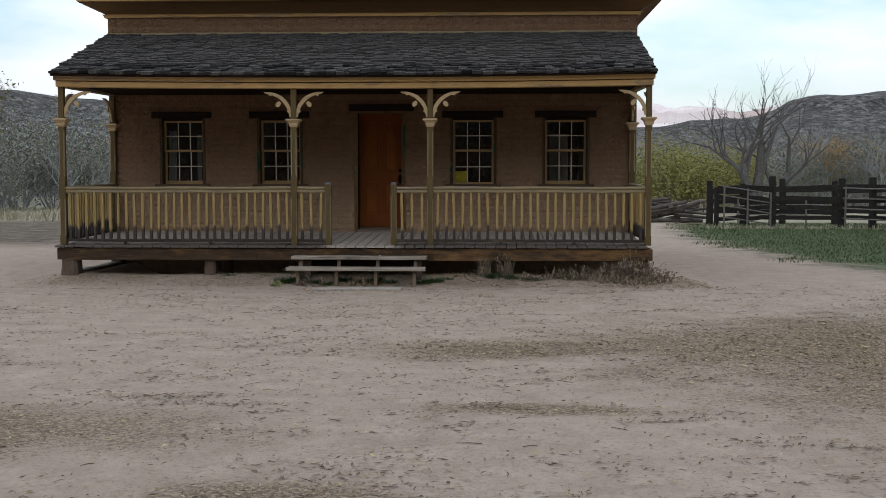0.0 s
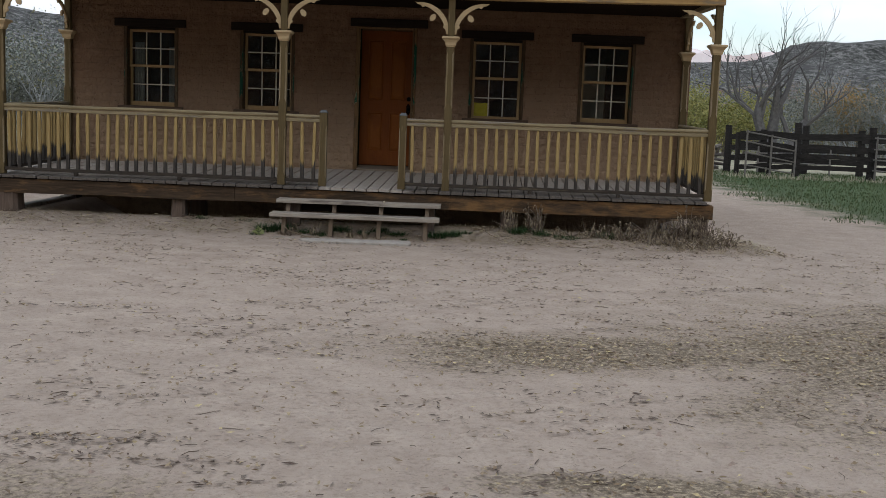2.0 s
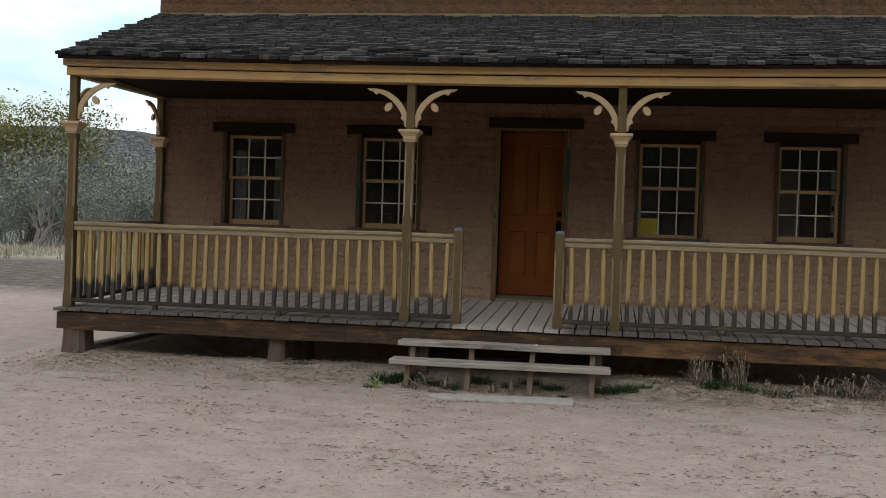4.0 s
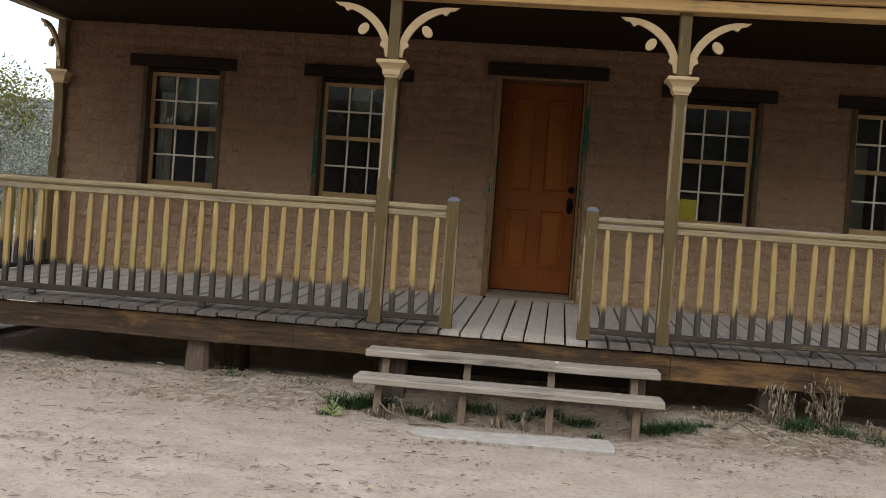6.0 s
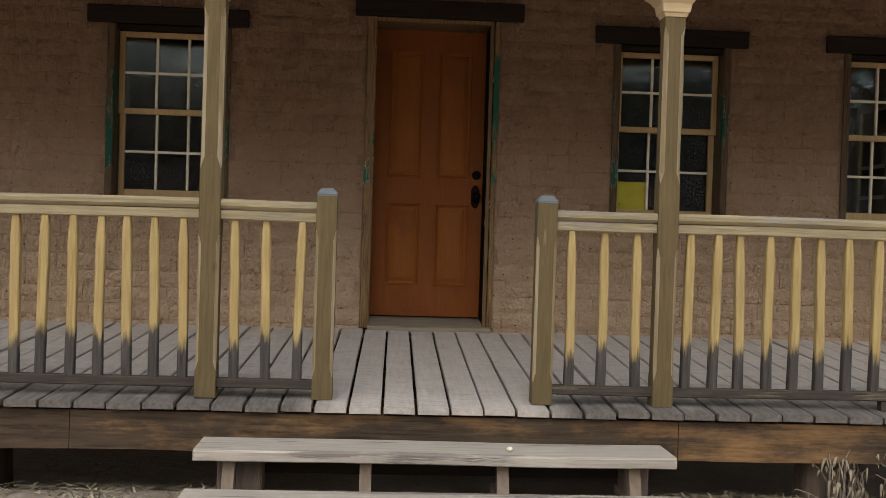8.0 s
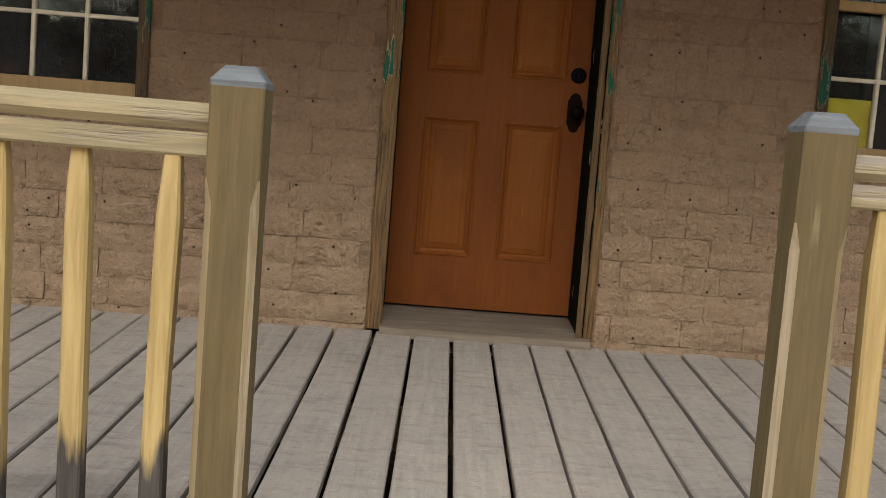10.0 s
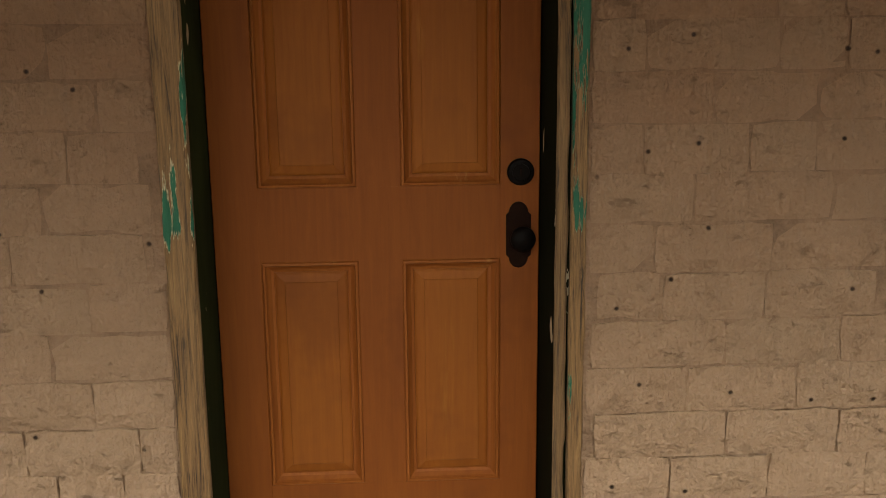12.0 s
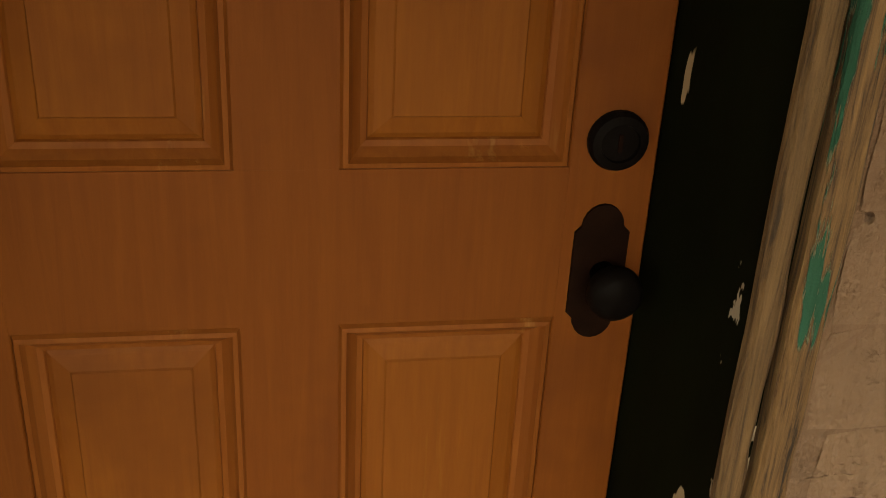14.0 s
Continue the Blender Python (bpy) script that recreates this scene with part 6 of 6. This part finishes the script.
ridge("backdrop_west_mesa", M_HILL, ((-2.2, 0.09), (-0.9, 0.10), (-0.466, 0.095), (-0.43, 0.090), (-0.40, 0.087), (-0.356, 0.082), (-0.1, 0.062), (0.05, 0.055)), 300, 0.45, "dark rocky brush-covered mesa beyond the thicket", 0.8, 2.0)
ridge("backdrop_east_mesa", M_HILL, ((0.02, 0.050), (0.15, 0.0565), (0.206, 0.0625), (0.262, 0.066), (0.272, 0.074), (0.285, 0.0815), (0.2945, 0.085), (0.33, 0.085), (0.371, 0.0885), (0.6, 0.10), (2.2, 0.09)), 340, 0.45, "dark lava-topped mesa with brushy slopes", 0.8, 7.0, 140)
ridge("backdrop_far_cliffs", M_CLIFF, ((-0.1, 0.07), (0.10, 0.074), (0.159, 0.0765), (0.175, 0.073), (0.20, 0.0755), (0.235, 0.071), (0.268, 0.0765), (0.40, 0.07)), 2400, 0.10, "far pale pink and white canyon cliffs", 9.0, 11.0, 160)
ridge("backdrop_south_hill", M_HILL, ((-2.2, 0.10), (-0.6, 0.11), (-0.2, 0.09), (0.1, 0.105), (0.5, 0.095), (2.2, 0.10)), 200, 0.45, "dark mesa across the valley to the south", 0.8, 17.0, 90, -1)

# ---- corral fence, gates and log pile ----
def fence_post(g, x, y, h, r):
    z = ground_z(x, y) - 0.1
    g.tube([(x, y, z), (x + 0.01, y, z + h * 0.5), (x - 0.01, y + 0.01, z + h + 0.1)], [r * 1.05, r, r * 0.92], 8)


def corral_run(pts, heights, rails, label):
    p0 = pts[0]
    t = thing("corral_fence", (p0[0], p0[1], ground_z(*p0)), label, "fence", "corral fences")
    for (x, y), h in zip(pts, heights):
        g = Geo()
        fence_post(g, x, y, h, 0.13 if h > 1.45 else 0.085)
        part("post", g, M_FENCE, t)
    for (xa, ya), (xb, yb) in zip(pts, pts[1:]):
        for z, w in rails:
            za, zb = z + R.uniform(-0.05, 0.05), z + R.uniform(-0.06, 0.06)
            g = Geo()
            d = Vector((xb - xa, yb - ya, 0)).normalized()
            nn = Vector((-d.y, d.x, 0)) * 0.02
            off = -0.11
            rows = []
            for k in range(5):
                s = k / 4
                c = Vector((xa + (xb - xa) * s, ya + (yb - ya) * s, za + (zb - za) * s + 0.015 * R.uniform(-1, 1))) + nn / 0.02 * off
                rows.append([tuple(c + nn + Vector((0, 0, -w / 2))), tuple(c + nn + Vector((0, 0, w / 2))), tuple(c - nn + Vector((0, 0, w / 2))), tuple(c - nn + Vector((0, 0, -w / 2)))])
            part("board", g.rings(rows), M_FENCE, t)
    return t


BOARDS = ((0.30, 0.16), (0.66, 0.15), (1.00, 0.15), (1.38, 0.20))
corral_run([(10.15, 20.9), (11.35, 21.3), (12.35, 21.6), (14.75, 21.2), (16.4, 17.5), (17.4, 14.0)], [1.44, 1.4, 1.85, 1.78, 1.85, 1.75], BOARDS, "dark weathered plank corral fence with thick posts")
corral_run([(10.6, 24.2), (12.0, 24.6), (13.6, 24.8), (15.6, 24.6), (18.5, 24.0), (22, 23)], [1.7, 1.6, 1.8, 1.7, 1.8, 1.7], ((0.45, 0.2), (0.85, 0.18), (1.3, 0.2)), "dark plank fence at the back of the corral")
corral_run([(15.2, 19.4), (16.8, 19.0), (18.6, 18.5), (20.5, 18)], [1.8, 1.85, 1.75, 1.7], BOARDS, "dark weathered plank corral fence with thick posts")


def pole_gate(xa, ya, xb, yb, zs, label, drop=0.0):
    t = thing("pole_gate", (xa, ya, ground_z(xa, ya)), label, "gate", "pole gates")
    for z in zs:
        pts = [(xa + (xb - xa) * s, ya + (yb - ya) * s, z - drop * s + 0.012 * R.uniform(-1, 1)) for s in (0, 0.33, 0.66, 1)]
        part("pole", Geo().tube(pts, [0.03, 0.028, 0.027, 0.025], 6), M_POLE, t)
    for s in (0.02, 0.5, 0.98):
        x, y = xa + (xb - xa) * s, ya + (yb - ya) * s
        part("stile", Geo().tube([(x, y - 0.05, ground_z(x, y) + 0.02), (x, y - 0.05, zs[-1] - drop * s + 0.06)], [0.035, 0.03], 6), M_POLE, t)


pole_gate(10.3, 20.5, 12.2, 21.2, (0.35, 0.75, 1.12, 1.45), "pale weathered pole gate leaning beside the corral fence", 0.28)
pole_gate(14.6, 20.6, 16.2, 16.6, (0.3, 0.66, 1.02, 1.38), "pale weathered pole gate standing open at the corral", 0.05)
pole_gate(11.6, 24.0, 14.4, 24.2, (0.35, 0.68, 1.0), "pale weathered pole gate at the back of the corral", 0.0)

for k in range(40):
    x, y = R.uniform(7.6, 10.3), R.uniform(25.2, 27.4)
    layer = k // 9
    L, r, a = R.uniform(1.0, 2.4), R.uniform(0.06, 0.11), R.gauss(0, 0.75)
    z = ground_z(x, y) + r * 0.9 + layer * 0.19
    dx, dy = math.cos(a) * L / 2, math.sin(a) * L / 2
    zt = R.uniform(-0.22, 0.25) if layer else 0.0
    solo("log", Geo().tube([(x - dx, y - dy, z - zt), (x, y, z + 0.01), (x + dx, y + dy, z + zt)], [r, r * 0.95, r * 0.85], 7), M_LOG, (x, y, ground_z(x, y)), "bleached grey log in a loose wood pile", "log", "wood pile")

# ---- porch floor boards ----
floor_frame = thing("porch_floor", (0, -1.1, deck_z(-1.1)), "weathered grey porch floor of planks running to the door", "porch floor", kind="structure")
DECK = []
for s in range(5):
    g = Geo()
    rows = []
    hw = 0.0738
    for i in range(13):
        y = -2.345 + 0.014 * noise.noise((s, 3, 1)) if i == 0 else -2.345 + 2.34 * i / 12
        e = 0.0022 * noise.noise((s * 9.1, y * 2.5, 0))
        dz = 0.0035 * noise.noise((s * 5.3, y * 0.9, 4))
        rows.append([(-hw + e, y, -0.03), (hw + e, y, -0.03), (hw + e, y, -0.005 + dz), (hw - 0.005 + e, y, dz), (-hw + 0.005 + e, y, dz), (-hw + e, y, -0.005 + dz)])
    DECK.append(g.rings(rows).mesh("plank", M_DECK))
tilt = math.degrees(math.atan(0.05))
gaps = [-0.695, -0.553, -0.404, -0.256, -0.108, 0.040, 0.185, 0.326, 0.477, 0.622, 0.769]
while gaps[0] > PX0 + 0.12:
    gaps.insert(0, gaps[0] - R.choice((0.138, 0.142, 0.148, 0.152)))
while gaps[-1] < PX1 - 0.12:
    gaps.append(gaps[-1] + R.choice((0.142, 0.146, 0.150, 0.155)))
for a, b in zip(gaps, gaps[1:]):
    wide = Matrix.Diagonal(((b - a - 0.012 + R.uniform(-0.004, 0.003)) / 0.1476, 1, 1, 1))
    piece("plank", R.choice(DECK), floor_frame, pose((a + b) / 2, R.uniform(-0.010, 0.010), 0.645 + R.uniform(-0.004, 0.002), tilt, R.uniform(-0.4, 0.4), -0.8) @ wide)

# ---- porch roof shingles ----
SH = []
for s in range(5):
    g = Geo()
    L, T = 0.24, 0.034
    n = 3
    rows = []
    for i in range(n + 1):
        u = i / n - 0.5
        b = 0.012 * noise.noise((s * 3.7, u * 4, 1))
        cup = 0.004 * noise.noise((s * 2.1, u * 3, 5))
        rows.append([(u, b, 0.0 + cup), (u, L, 0.0), (u, L, 0.004), (u, b, T + cup)])
    SH.append(g.rings(rows))
SH_ME = [g.mesh("shingle", M_SHINGLE) for g in SH]
rest = Geo()
EXPO = 0.138
nrow = int(ROOF_LEN / EXPO)
slope_deg = math.degrees(SLOPE)
for r in range(nrow + 1):
    x = PX0 - 0.03 + R.uniform(-0.08, 0)
    while x < PX1 + 0.01:
        w = R.uniform(0.08, 0.19)
        x1 = min(x + w, PX1 + R.uniform(0.0, 0.035))
        x0 = max(x, PX0 - R.uniform(0.0, 0.04))
        if x1 - x0 > 0.04:
            s0 = r * EXPO - 0.03 + R.uniform(-0.032, 0.022)
            if s0 + 0.17 < ROOF_LEN + 0.05:
                cx = (x0 + x1) / 2
                y = RY0 + s0 * math.cos(SLOPE)
                z = RZ0 + s0 * math.sin(SLOPE) + sag(cx) * (1 - s0 / ROOF_LEN) + 0.008 + R.uniform(0, 0.004)
                m = pose(cx, y, z, slope_deg + 0.3 + R.uniform(-0.9, 0.9), R.uniform(-0.8, 0.8), R.uniform(-0.8, 0.8)) @ Matrix.Diagonal((x1 - x0 - 0.010, 1, R.uniform(0.6, 1.5), 1))
                k = R.randrange(5)
                if r < 4:
                    piece("shingle", SH_ME[k], porch_roof, m)
                else:
                    rest.add([tuple(m @ Vector(p)) for p in SH[k].v], SH[k].f)
        x += w
tagged(part("upper_shingles", rest, M_SHINGLE, porch_roof), kind="stuff")

# ---- adobe bricks of the front wall ----
BRICK = {}


def brick_mesh(w, h, kind):
    key = (round(w, 2), round(h, 3), kind)
    if key not in BRICK:
        g = Geo()
        nx, nz = (5 if w > 0.2 else 3), 3
        front = []
        for k in range(nz + 1):
            for i in range(nx + 1):
                u, t = i / nx, k / nz
                edge = i in (0, nx) or k in (0, nz)
                corner = i in (0, nx) and k in (0, nz)
                q = (w * 31 + i * 1.7, kind * 5.3 + 0.4, k * 1.9 + h * 7)
                dx, dz, dy = noise.noise(q), noise.noise((q[0], q[1] + 40, q[2])), noise.noise((q[0], q[1] + 80, q[2]))
                front.append(((u - 0.5) * (w + (0.001 if corner else 0.0065)) + 0.0045 * dx, (-0.0014 if edge else -0.0098) + 0.0032 * dy, (t - 0.5) * (h + (0.001 if corner else 0.0052)) + 0.0040 * dz))
        rim_i = list(range(nx + 1)) + [nx + (nx + 1) * k for k in range(1, nz + 1)] + [(nx + 1) * nz + i for i in range(nx - 1, -1, -1)] + [(nx + 1) * k for k in range(nz - 1, 0, -1)]
        n0 = len(front)
        back = [(front[i][0] * 1.012, 0.006, front[i][2] * 1.03) for i in rim_i]
        faces = [(k * (nx + 1) + i, k * (nx + 1) + i + 1, (k + 1) * (nx + 1) + i + 1, (k + 1) * (nx + 1) + i) for k in range(nz) for i in range(nx)]
        faces += [(n0 + i, n0 + (i + 1) % len(rim_i), rim_i[(i + 1) % len(rim_i)], rim_i[i]) for i in range(len(rim_i))]
        g.add(front + back, faces)
        BRICK[key] = g
    return key, BRICK[key]


BRICK_ME = {}
COURSE = 0.1043
bricks_near, far_g = 0, Geo()
row = 0
z = 0.5626
while z < 4.24:
    if not (2.96 < z < 3.90):
        x = XL + (0.0 if row % 2 else -0.13)
        while x < XR:
            w = R.choice((0.27, 0.25, 0.24, 0.29, 0.22, 0.14))
            a, b = max(x, XL), min(x + w, XR)
            for o in openings:
                if z + COURSE > o[2] - 0.02 and z < o[3] + (0.12 if o[3] < 3 else 0):
                    oo0, oo1 = o[0] - 0.004, o[1] + 0.004
                    if z > o[3] - 0.06:
                        oo0, oo1 = oo0 - 0.12, oo1 + 0.12
                    elif z + COURSE < o[2] + 0.06:
                        oo0, oo1 = oo0 - 0.09, oo1 + 0.09
                    if a < oo0 < b:
                        b = oo0
                    elif a < oo1 < b:
                        a = oo1
                    elif a >= oo0 and b <= oo1:
                        b = a
            if b - a > 0.05:
                key, bg = brick_mesh(round(b - a - 0.007, 2), COURSE - 0.0075, R.randrange(3))
                m = pose((a + b) / 2, R.uniform(-0.003, 0.0022) - (0.004 if z < 1.15 else 0), z + COURSE / 2 + R.uniform(-0.003, 0.003), R.uniform(-0.9, 0.9), R.uniform(-0.6, 0.6), R.uniform(-0.35, 0.35))
                if -2.2 < (a + b) / 2 < 2.3 and z < 2.45 and bricks_near < 300:
                    if key not in BRICK_ME:
                        BRICK_ME[key] = bg.mesh("brick", M_ADOBE)
                    piece("brick", BRICK_ME[key], wall_south, m)
                    bricks_near += 1
                else:
                    far_g.add([tuple(m @ Vector(p)) for p in bg.v], bg.f)
            x += w
    row += 1
    z += COURSE
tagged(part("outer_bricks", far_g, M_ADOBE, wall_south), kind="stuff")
